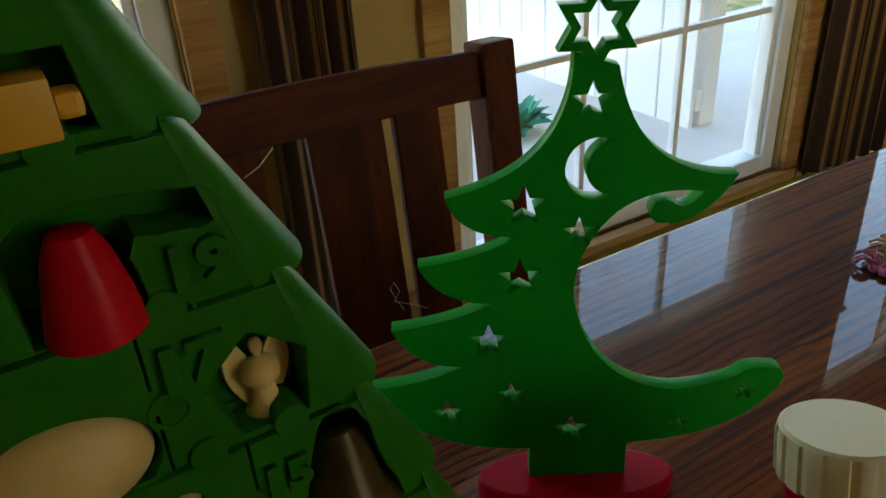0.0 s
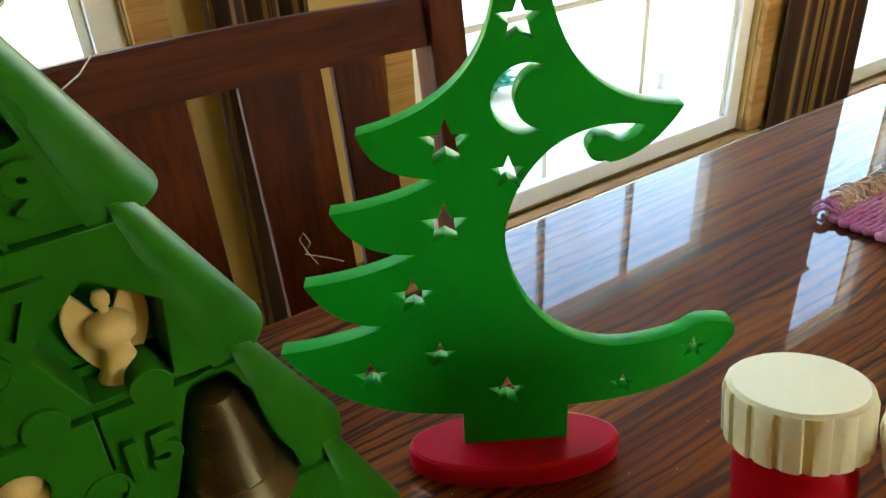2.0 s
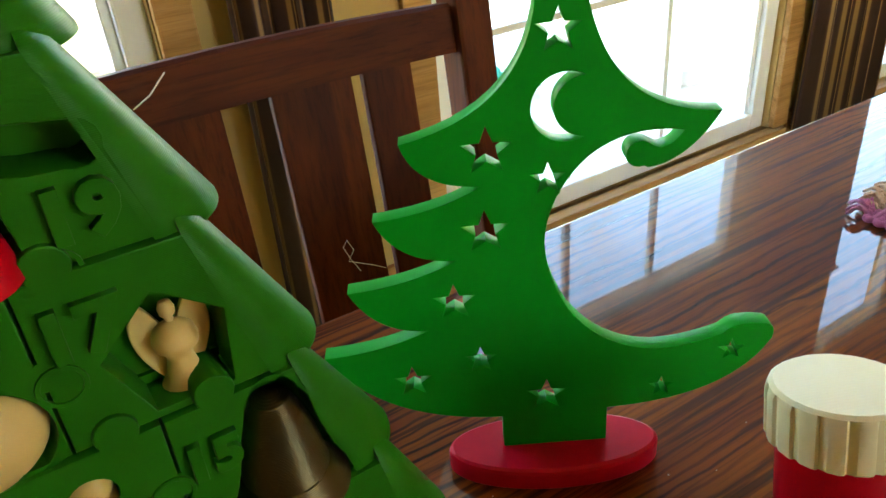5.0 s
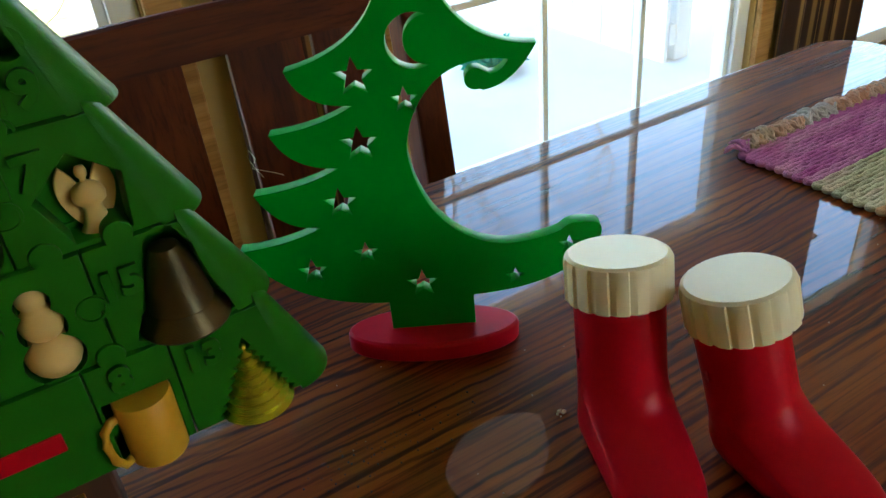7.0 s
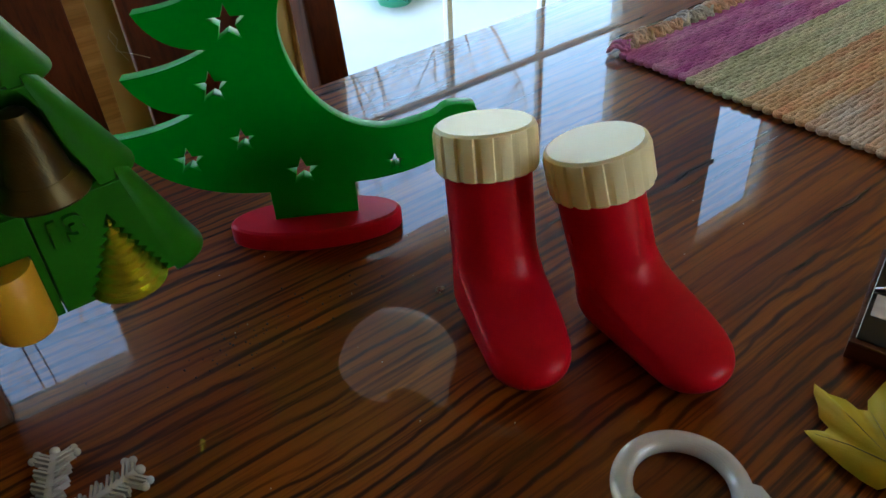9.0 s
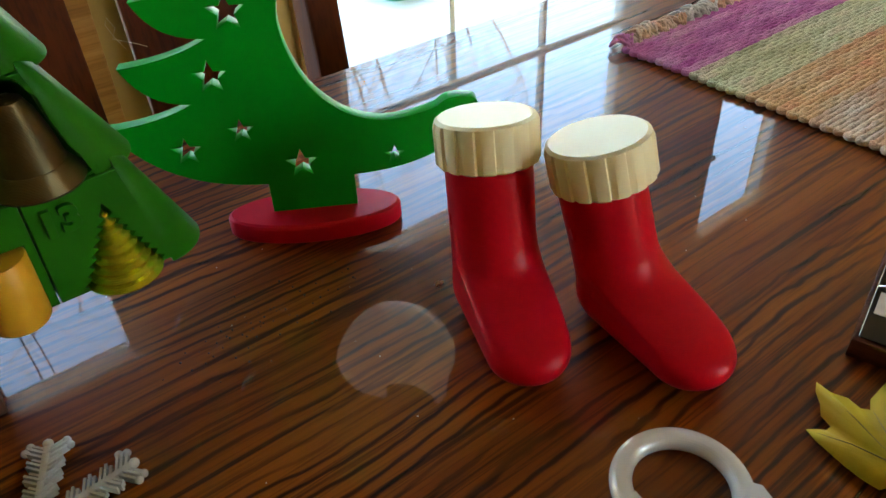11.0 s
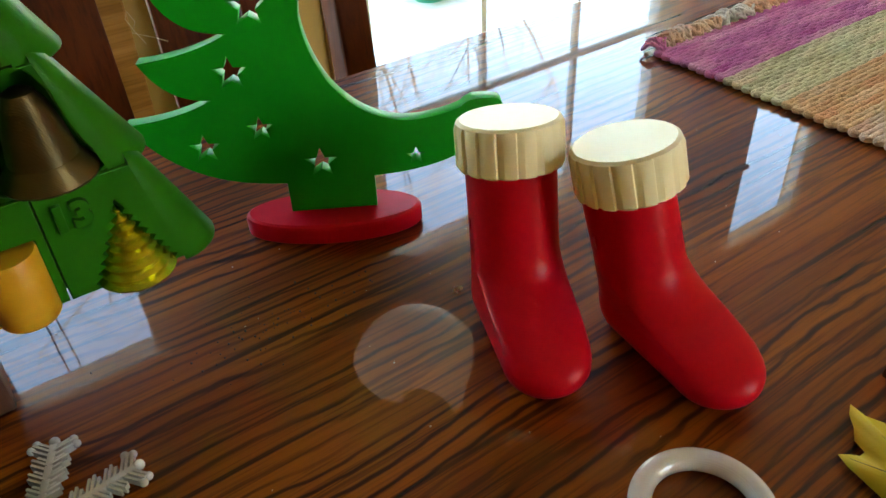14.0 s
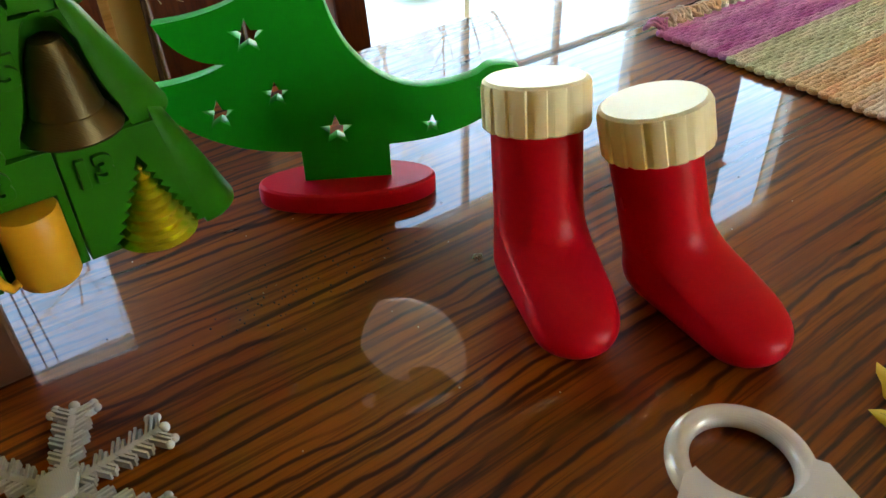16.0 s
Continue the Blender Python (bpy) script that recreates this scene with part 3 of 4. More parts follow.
for x0 in (-0.225, 0.187):
    part("leg", box(x0, -0.41, 0.0, x0 + 0.038, -0.372, 0.42, 0.004), CHAIR_WOOD_V, chair)
    part("stretcher", box(x0 + 0.008, -0.372, 0.16, x0 + 0.03, -0.02, 0.19, 0.004), CHAIR_WOOD, chair)

lamp = thing("pendant_lamp", ROOM @ pose(0.54, 0.56, 1.65), "unlit frosted glass dome lamp hanging from the ceiling, with added glow", "lamp")
dome = [(0.150 * math.sin(radians(a)), 0.140 * (1 - math.cos(radians(a)))) for a in range(0, 91, 6)]
part("shade", lathe(dome + [(0.153, 0.155), (0.148, 0.155)] + [(r * 0.95, 0.007 + z * 0.95) for r, z in dome[::-1]], 48), SHADE, lamp, "frosted glass bowl", None, 60)
part("stem", tube([(0, 0, 0.012), (0, 0, TOP - 1.66)], 0.006, 12), STEEL, lamp, "", None, 180)
part("canopy", lathe([(0, TOP - 1.70), (0.03, TOP - 1.69), (0.05, TOP - 1.652), (0, TOP - 1.652)], 32), STEEL, lamp, "", None, 40)

# ---- things on the table ----
TZ = 0.75

# crescent tree: front in the plane y = 0, x along it, z up
moon_tree = thing("christmas_tree_ornament", pose(0, 0, TZ), "flat green printed crescent-shaped tree on a red oval base", "ornament")
K = 0.001
outline = []
outline += bez((18, 236), (18, 187), (-36, 176), 14)                      # left flank to the first tip
outline += bez((-36, 176), (-31, 156), (-5, 155.5), 10)
outline += bez((-5, 155.5), (-24, 145), (-50, 143), 10)
outline += bez((-50, 143), (-42, 122), (-17, 121.5), 10)
outline += bez((-17, 121.5), (-38, 111), (-65, 109), 10)
outline += bez((-65, 109), (-55, 86), (-32, 86), 10)
outline += bez((-32, 86), (-53, 76), (-80, 74.5), 10)
outline += bez((-80, 74.5), (-58, 33), (0, 31.5), 14)
outline += [(0, 31.5), (0, 11), (50, 11), (50, 32.5)]
outline += bez((50, 32.5), (108, 34), (124, 67.5), 14)
outline += bez((124, 67.5), (125.5, 75.5), (119, 76), 6)
outline += bez((119, 76), (114, 77), (108.5, 76.6), 4)
outline += bez((108.5, 76.6), (104.5, 76), (101, 72.2), 5)
outline += bez((101, 72.2), (85, 66), (70, 66.5), 8)
outline += bez((70, 66.5), (46, 69), (31, 92), 10)
outline += bez((31, 92), (21, 110), (20.5, 128), 10)
outline += bez((20.5, 128), (22, 150), (38, 165), 10)
outline += bez((38, 165), (53, 177), (75, 173), 8)
outline += bez((75, 173), (71, 166.5), (66, 166.5), 5)
outline += bez((66, 166.5), (62, 168), (61, 169.5), 3)
outline += arc(58.3, 164.2, 5.6, 60, 290, 14)
outline += bez((62, 158), (78, 160), (89, 180), 10)
outline += bez((89, 180), (42, 182), (35, 236), 16)
holes = []
for x, z, r in ((26, 217, 8), (-2, 172, 9.5), (22, 158, 6.6), (-4, 136, 9.3), (-19, 102, 8.6), (-41, 59, 8), (-9, 69, 6.6), (21, 45, 8.6), (75, 45, 5.4), (106, 64, 5.6)):
    holes.append(star(x, z - 1.5, r * 1.1))
a0 = 62
crescent = arc(29.5, 186, 14.0, a0, 360 - a0, 26)
x_end, z_top = crescent[0][0], crescent[0][1] - 186
cc = x_end + 0.6
rr = math.hypot(x_end - cc, z_top)
sweep = math.degrees(math.atan2(z_top, x_end - cc))
crescent += arc(cc, 186, rr, 360 - sweep, sweep, 22)[1:-1]
holes.append(crescent)
sc = lambda loop: [(x * K, z * K) for x, z in loop]
part("tree_shape", sheet([sc(outline)] + [sc(h) for h in holes], 0.0085, GREEN_FLAT, 0.0003), GREEN_FLAT, moon_tree, "green sheet with star and moon cut-outs")
part("topper", sheet([sc(star(27, 245, 18, 6, 0.58)), sc(star(27, 245, 11, 6, 0.58))], 0.0085, GREEN_FLAT, 0.0003), GREEN_FLAT, moon_tree, "open six-pointed star")
base = bmesh.new()
rings = []
for ins, z in ((0.0005, 0), (0, 0.0008), (0, 0.0095), (0.0006, 0.011), (0.0022, 0.012)):
    rings.append([base.verts.new((0.0242 + (0.0518 - ins) * math.cos(a), 0.0015 + (0.0205 - ins) * math.sin(a), z)) for a in (2 * math.pi * k / 72 for k in range(72))])
for p, q in zip(rings, rings[1:]):
    for k in range(72):
        base.faces.new((p[k], p[(k + 1) % 72], q[(k + 1) % 72], q[k]))
base.faces.new(rings[0][::-1])
base.faces.new(rings[-1])
part("base", base, RED_BASE, moon_tree, "red oval foot", None, 20)


# stockings: local x is the way the toe points, z up
def stocking(m, foot, label, tall=0.0, side=0.0):
    lean = radians(13)
    s = thing("stocking", m, label, "ornament", "red stockings on the table")
    R, n = 0.0212, 20
    bm = bmesh.new()
    # height: heel, front, half width
    axis = lambda z: -(z - 0.018) * math.tan(lean)
    levels = [(0.0, -0.0060, foot - 0.0010, 0.0085), (0.0010, -0.0105, foot + 0.0045, 0.0130), (0.0033, -0.0150, foot + 0.0100, 0.0175), (0.0072, -0.0187, foot + 0.0142, 0.0208),
              (0.0120, -0.0208, foot + 0.0158, 0.0222), (0.0170, -0.0217, foot + 0.0142, 0.0222), (0.0215, -0.0224, foot + 0.0075, 0.0219), (0.0252, -0.0232, foot - 0.0060, 0.0216),
              (0.0285, -0.0239, foot - 0.0210, 0.0214), (0.0325, -0.0248, foot - 0.0305, 0.0213), (0.0395, axis(0.0395) - R, axis(0.0395) + R + 0.0008, R), (0.048, axis(0.048) - R, axis(0.048) + R, R)]
    levels += [(z, axis(z) - R, axis(z) + R, R) for z in (0.058, 0.068, 0.081 + tall)]
    rings = []
    for i in range(len(levels) - 1):
        p0, p1, p2, p3 = levels[max(i - 1, 0)], levels[i], levels[i + 1], levels[min(i + 2, len(levels) - 1)]
        for k in range(4):
            u = k / 4
            z, xb, xf, w = (0.5 * (2 * b + (c - a) * u + (2 * a - 5 * b + 4 * c - d) * u * u + (3 * b - a - 3 * c + d) * u ** 3) for a, b, c, d in zip(p0, p1, p2, p3))
            toe = w * (1 - 0.10 * min(max((0.031 - z) / 0.010, 0), 1))
            ring = [(xf - toe + toe * math.cos(math.pi * (q / n - 0.5)), toe * math.sin(math.pi * (q / n - 0.5))) for q in range(n + 1)]
            ring += [(xb + w - w * math.cos(math.pi * (q / n - 0.5)), -w * math.sin(math.pi * (q / n - 0.5))) for q in range(n + 1)]
            rings.append([bm.verts.new((x, yy, max(z, 0))) for x, yy in ring])
    for a, b in zip(rings, rings[1:]):
        for k in range(len(a)):
            bm.faces.new((a[k], a[(k + 1) % len(a)], b[(k + 1) % len(a)], b[k]))
    bm.faces.new(rings[0][::-1])
    bm.faces.new(rings[-1])
    bmesh.ops.remove_doubles(bm, verts=bm.verts, dist=0.00002)
    bmesh.ops.recalc_face_normals(bm, faces=bm.faces)
    for v in bm.verts:
        v.co.y -= side * max(v.co.z - 0.02, 0)
    part("boot", bm, RED, s, "smooth red printed boot", None, 180)
    cuff = bmesh.new()
    rnd = random.Random(2)
    ribs = 17
    prof = []
    for k in range(ribs):
        a = 2 * math.pi * k / ribs
        w = 2 * math.pi / ribs
        g = 0.10 + 0.05 * rnd.random()
        for f, d in ((0.0, 0.0), (0.5 - g * 0.5, 0.0003), (0.60, 0.0001), (0.68, -0.0011), (0.86, -0.0007)):
            prof.append((a + w * f, d))
    zs = ((0.0752, -0.0009), (0.0762, 0.0), (0.0938, 0.0), (0.0961, -0.0007), (0.0973, -0.0024))
    rings = [[cuff.verts.new(((0.0247 + d * (1 if i < 3 else 0.15) + ins) * math.cos(a), (0.0247 + d * (1 if i < 3 else 0.15) + ins) * math.sin(a), z)) for a, d in prof] for i, (z, ins) in enumerate(zs)]
    n = len(prof)
    for a, b in zip(rings, rings[1:]):
        for k in range(n):
            cuff.faces.new((a[k], a[(k + 1) % n], b[(k + 1) % n], b[k]))
    cuff.faces.new(rings[0][::-1])
    cuff.faces.new(rings[-1])
    bmesh.ops.translate(cuff, verts=cuff.verts, vec=(0, 0, tall))
    bmesh.ops.rotate(cuff, verts=cuff.verts, cent=(0, 0, 0.0178), matrix=Matrix.Rotation(-lean, 3, "Y"))
    bmesh.ops.rotate(cuff, verts=cuff.verts, cent=(0, 0, 0.02), matrix=Matrix.Rotation(0.75 * math.atan(side), 3, "X"))
    part("cuff", cuff, WHITE, s, "white ribbed cuff", None, 25)
    return s


stocking(pose(0.1190, -0.0880, TZ, 0, 0, -83) @ Matrix.Scale(1.02, 4), 0.053, "red printed stocking with white ribbed cuff, toe forward", 0.004)
stocking(pose(0.1802, -0.1037, TZ, 0, 0, -69) @ Matrix.Scale(1.02, 4), 0.0548, "red printed stocking with white ribbed cuff, toe turned aside", 0.0, 0.165)


# puzzle tree: local x along its flat front, y backwards, z up
puzzle = thing("advent_tree", Matrix.Translation((-0.071, -0.1035, TZ)) @ Matrix.Rotation(math.atan2(0.516, 0.857), 4, "Z") @ Matrix.Diagonal((1, 1, 0.968, 1)),
               "green printed tiered advent tree with numbered puzzle pieces and small figures", "ornament")
AX = -0.080
TIERS = [(0.052, 0.108, 0.0515, 0.0315), (0.108, 0.160, 0.0325, 0.0105), (0.160, 0.212, 0.0135, -0.0086), (0.212, 0.2625, -0.0055, -0.0285), (0.2625, 0.313, -0.0265, -0.0480), (0.313, 0.358, -0.046, -0.064)]


def shell(z0, z1, wb, wt, xb, xt, step):
    """One tier of the round back: its flat front runs on sideways into a cone that flares to the foot."""
    bm = bmesh.new()
    rings, inner = [], []
    for z, ins in ((z0, 0.0014), (z0 + 0.0007, 0.0004), (z0 + 0.002, 0.0), (z0 + (z1 - z0) * 0.35, 0.0), (z0 + (z1 - z0) * 0.7, 0.0), (z1, 0.0), (z1 + 0.006, 0.006)):
        f = max((z1 - z) / (z1 - z0), 0)
        w, xe, ry = wt + (wb - wt) * f - ins, xt + (xb - xt) * f, 0.009 + 0.014 * f
        xe = min(xe, w - 0.001)
        half = [(xe + (w - xe) * math.cos(radians(q)), step + ins + ry + ry * math.sin(radians(q))) for q in range(-90, 0, 6)]
        half += [(w * math.cos(radians(q)), step + ins + ry + 0.22 * w * math.sin(radians(q))) for q in range(0, 90, 6)]
        ring = half + [(0, step + ry + 0.22 * w)] + [(-x, y) for x, y in half[::-1]]
        rings.append([bm.verts.new((AX + x, y, z)) for x, y in ring])
        inner.append([bm.verts.new((AX + x, step + DEEP - 0.003, z)) for x in (xe, -xe)])
    for a, b in zip(rings, rings[1:]):
        for k in range(len(a) - 1):
            bm.faces.new((a[k], a[k + 1], b[k + 1], b[k]))
    for s, k in ((0, 0), (1, -1)):
        for r, q, r2, q2 in zip(rings, inner, rings[1:], inner[1:]):
            bm.faces.new((r[k], q[s], q2[s], r2[k]))
    for q, q2 in zip(inner, inner[1:]):
        bm.faces.new((q[0], q[1], q2[1], q2[0]))
    for ring, q in ((rings[0], inner[0]), (rings[-1], inner[-1])):
        bm.faces.new(ring + [q[1], q[0]])
    bmesh.ops.recalc_face_normals(bm, faces=bm.faces)
    return bm


DEEP = 0.018
for i, (z0, z1, b, t) in enumerate(TIERS):
    part("tier", shell(z0 - 0.003, z1, b - AX + 0.0075, t - AX + 0.001, b - AX - 0.0143, t - AX - 0.0062, 0.00385 - 0.0016 * (len(TIERS) - 1 - i)), GREEN, puzzle, "flared round back of one tier", None, 50)
part("tier", shell(0.358, 0.40, 0.025, 0.006, 0.012, 0.003, 0.0075), GREEN, puzzle, "", None, 40)


def knob(x, z, r=0.0052):
    return arc(x, z, r, 0, 360, 18)[:-1]


def bell_hole(x, z):
    return [(x + dx, z + dz) for dx, dz in [(-0.0205, 0.0), (-0.0195, 0.004)] + bez((-0.0195, 0.004), (-0.0125, 0.016), (-0.0105, 0.036), 6) + arc(0, 0.036, 0.0085, 160, 20, 8, 0.0125) + bez((0.0105, 0.036), (0.0125, 0.016), (0.0195, 0.004), 6) + [(0.0195, 0.004), (0.0225, 0.0)] + bez((0.0225, 0.0), (0.0, -0.0145), (-0.0205, 0.0), 8)]


def fir_hole(x, z, h, w):
    left = []
    for k in range(8):
        f0, f1 = k / 8, (k + 1) / 8
        left += [(-(w * f1) - 0.0006, h * (1 - f1) + 0.002), (-(w * f1) + 0.0014, h * (1 - f1))]
    left = [(0.0, h + 0.003)] + left
    return [(x + a, z + b) for a, b in left] + [(x - a, z + b) for a, b in left[:0:-1]]


def snow_hole(x, z):
    r = arc(0, 0.0095, 0.0120, -90, 55, 8) + arc(0, 0.0245, 0.0094, -35, 45, 6) + arc(0, 0.0365, 0.0070, -35, 90, 7)
    return [(x + a, z + b) for a, b in r] + [(x - a, z + b) for a, b in r[-2:0:-1]]


def piece(tier, x0, x1, hole=None, tab_x=None, socket=None, label=""):
    """A flat puzzle piece of one tier from x0 to x1 (None: the tier's slanting edge), with its opening."""
    z0, z1, b, t = TIERS[tier]
    g = 0.0004
    front = -0.0016 * (len(TIERS) - 1 - tier) + 0.004
    loop = []
    if x0 is None:
        left_b, left_t = 2 * AX - b + 0.0125, 2 * AX - t + 0.005
    else:
        left_b = left_t = x0 + g
    if x1 is None:
        loop = [(left_b, z0 + g), (b - 0.0125, z0 + g), (t - 0.005, z1 - g)]
    else:
        loop = [(left_b, z0 + g), (x1 - g, z0 + g)]
        if socket is not None:
            loop += arc(x1 - g + 0.002, socket, 0.0048, -115, 115, 12)
        loop += [(x1 - g, z1 - g)]
    if tab_x is not None:
        loop += arc(tab_x, z1 + 0.0022, 0.0058, -28, 208, 12)
    loop += [(left_t, z1 - g)]
    loops = [loop] + ([hole] if hole else [])
    p = part("puzzle_piece", sheet(loops, DEEP + 0.004, GREEN, 0.0005), GREEN, puzzle, label, pose(0, front, 0))
    return p, front


def figure(name, bm, material, label, x, z, front, smooth=40, back=0.006):
    return part(name, bm, material, puzzle, label, pose(x, front + back, z), smooth)


def number(p, text, x, z, size=0.0165):
    part("number", lettering(text, size, GREEN, 0.0024), GREEN, p, "raised number", pose(x, 0.0002, z))


def raised(p, x, z, r=0.0062):
    """A round tab that stands a little proud."""
    part("tab", sheet([knob(x, z, r), knob(x, z, r - 0.0013)], 0.0012, GREEN, 0.0002), GREEN, p, "", pose(0, -0.0006, 0))


# bottom tier: red bar, mug, fir
p, f = piece(0, None, -0.049, None, -0.100, 0.075)
part("bar", box(-0.093, -0.001, 0.074, -0.064, 0.004, 0.084, 0.001), RED, p, "dark red bar")
p, f = piece(0, -0.049, -0.0145, [(-0.047, 0.054), (-0.0185, 0.054), (-0.0185, 0.088), (-0.047, 0.088)], -0.036, None)
number(p, "8", -0.036, 0.0985)
mug = figure("mug", lathe([(0, 0), (0.0118, 0), (0.0125, 0.001), (0.0125, 0.033), (0.0118, 0.0342), (0, 0.0345)], 40), YELLOW, "yellow mug with a handle", -0.031, 0.0515, f, 40, 0.002)
part("handle", tube([(-0.011, -0.001, 0.027), (-0.015, -0.003, 0.0275), (-0.0185, -0.005, 0.025), (-0.0195, -0.0055, 0.018), (-0.0185, -0.005, 0.008), (-0.0155, -0.004, 0.003), (-0.011, -0.002, 0.004)], 0.0021, 10), YELLOW, mug, "", None, 180)
p, f = piece(0, -0.0145, None, fir_hole(0.0155, 0.0535, 0.0372, 0.0178), -0.004)
number(p, "13", -0.0025, 0.0935)
fir = [(0, 0.0395)]
for k in range(9):
    r1, z1 = 0.0176 * (k + 1) / 9, 0.0395 - 0.0041 * (k + 1)
    fir += [(r1, z1 + 0.0008), (r1 - 0.0003, z1 + 0.0001), (max(r1 - 0.0034, 0.0005), z1 - 0.0001)]
fir += [(0, 0.001)]
figure("fir", lathe(fir, 40), GOLD_GREEN, "shiny gold-green ringed fir cone", 0.0155, 0.0505, f, 25, 0.003)

# second tier: 6, snowman, 15, bell
p, f = piece(1, None, -0.0795, None, -0.105, 0.132)
p, f = piece(1, -0.0795, -0.033, snow_hole(-0.0545, 0.1085), -0.044, 0.136)
number(p, "6", -0.0715, 0.1395, 0.018)
raised(p, -0.036, 0.134)
snow = []
for c, r, a0, a1 in ((0.0095, 0.0108, -90, 58), (0.0245, 0.0082, -38, 50), (0.0365, 0.0058, -40, 90)):
    snow += [(max(a, 0), b) for a, b in arc(0, c, r, a0, a1, 8)]
figure("snowman", lathe(snow, 32), IVORY, "small ivory snowman", -0.0545, 0.1085, f, 60, 0.006)
p, f = piece(1, -0.033, None, bell_hole(-0.0035, 0.1115), -0.018)
number(p, "15", -0.0235, 0.1415)
bell = [(0, 0.0), (0.0208, 0.0), (0.0214, 0.0012), (0.0205, 0.003), (0.0180, 0.0062), (0.0166, 0.0085), (0.0158, 0.0098), (0.0152, 0.0102), (0.0146, 0.0140), (0.0128, 0.0235), (0.0098, 0.0335), (0.0094, 0.0348), (0.0088, 0.0355), (0.0066, 0.0405), (0.0030, 0.0425), (0, 0.043)]
figure("bell", lathe([(r * 0.9, z * 0.94) for r, z in bell], 48), BRONZE, "bronze bell with fine layer lines", -0.0030, 0.1105, f, 30, 0.005)

# third tier: egg, 17, angel
p, f = piece(2, None, -0.0545, arc(-0.080, 0.172, 0.0245, 0, 360, 32, 0.0185)[:-1], -0.100, 0.186)
egg = bmesh.new()
bmesh.ops.create_uvsphere(egg, u_segments=40, v_segments=24, radius=1, matrix=Matrix.Diagonal((0.0235, 0.012, 0.0175, 1)))
figure("ball", egg, IVORY, "smooth yellow-ivory ball", -0.080, 0.172, f, 180, 0.006)
p, f = piece(2, -0.0545, None, [(-0.0255, 0.199), (-0.0095, 0.1865), (-0.0115, 0.163), (-0.0325, 0.163), (-0.0415, 0.1835)], -0.045)
number(p, "17", -0.0435, 0.1955, 0.019)
raised(p, -0.051, 0.182)
angel = figure("angel", lathe([(0, 0), (0.0088, 0.0), (0.0084, 0.002), (0.0055, 0.006), (0.0040, 0.0115), (0.0042, 0.0135), (0.0066, 0.0155), (0.0070, 0.018), (0.0062, 0.021), (0.0045, 0.0225), (0.0014, 0.0240), (0.0013, 0.0252), (0.0023, 0.0264), (0.0026, 0.0284), (0.0018, 0.0304), (0, 0.031)], 32), IVORY, "small ivory angel figure with spread wings", -0.0222, 0.1600, f, 50, 0.009)
angel.scale = (0.9, 0.78, 0.97)
for s in (1, -1):
    wing = [(0.0002, 0.003), (0.0002, 0.0165)] + bez((0.0002, 0.0165), (0.0042, 0.0275), (0.0078, 0.0305), 8) + bez((0.0078, 0.0305), (0.0172, 0.0205), (0.0050, 0.003), 12) + [(0.0050, 0.003)]
    part("wing", sheet([[(x * s, z) for x, z in wing[::s]]], 0.0028, IVORY, 0.0006), IVORY, angel, "", pose(0, 0.003, 0))

# fourth tier: red cap, 19
hat_hole = [(-0.077, 0.2135), (-0.0475, 0.2135)] + bez((-0.0475, 0.2135), (-0.0485, 0.226), (-0.0505, 0.2345), 6) + [(-0.0475, 0.2375), (-0.0415, 0.236)] + arc(-0.0310, 0.2405, 0.0058, -120, 75, 8) + [(-0.052, 0.2495)] + arc(-0.0655, 0.236, 0.0135, 75, 170, 8)
p, f = piece(3, None, None, hat_hole, -0.060)
number(p, "19", -0.0345, 0.2245, 0.018)
raised(p, -0.043, 0.2115)
figure("cap", lathe([(0, 0), (0.0128, 0), (0.0126, 0.002), (0.0108, 0.012), (0.0085, 0.022), (0.0055, 0.029), (0, 0.0305)], 36), RED, "small red cone-shaped cap", -0.0615, 0.2135, f, 40, 0.002)
# fifth tier: yellow box
p, f = piece(4, None, None, [(-0.080, 0.2665), (-0.048, 0.2665), (-0.051, 0.287), (-0.080, 0.287)], -0.088)
gift = figure("gift", box(-0.012, -0.003, 0.0, 0.010, 0.012, 0.015, 0.0012), YELLOW, "yellow gift box", -0.066, 0.267, f, 40, -0.003)
part("bow", box(0.010, -0.001, 0.004, 0.016, 0.008, 0.0105, 0.0015), YELLOW, gift)
piece(5, None, None)
# trunk
part("trunk", box(-0.112, 0.003, 0.0, -0.053, 0.038, 0.0525, 0.002), BROWN, puzzle, "brown printed trunk block")
part("trunk_panel", box(-0.096, -0.0012, 0.004, -0.0665, 0.003, 0.042, 0.001), ORANGE, puzzle, "orange panel set in the trunk")


# snowflake: each side twig is three thin fins, the outermost pair ends in knobs
flake = thing("snowflake_ornament", pose(-0.0872, -0.1950, TZ, 0, 0, 98) @ Matrix.Scale(0.93, 4), "translucent white printed snowflake lying on the table", "ornament")


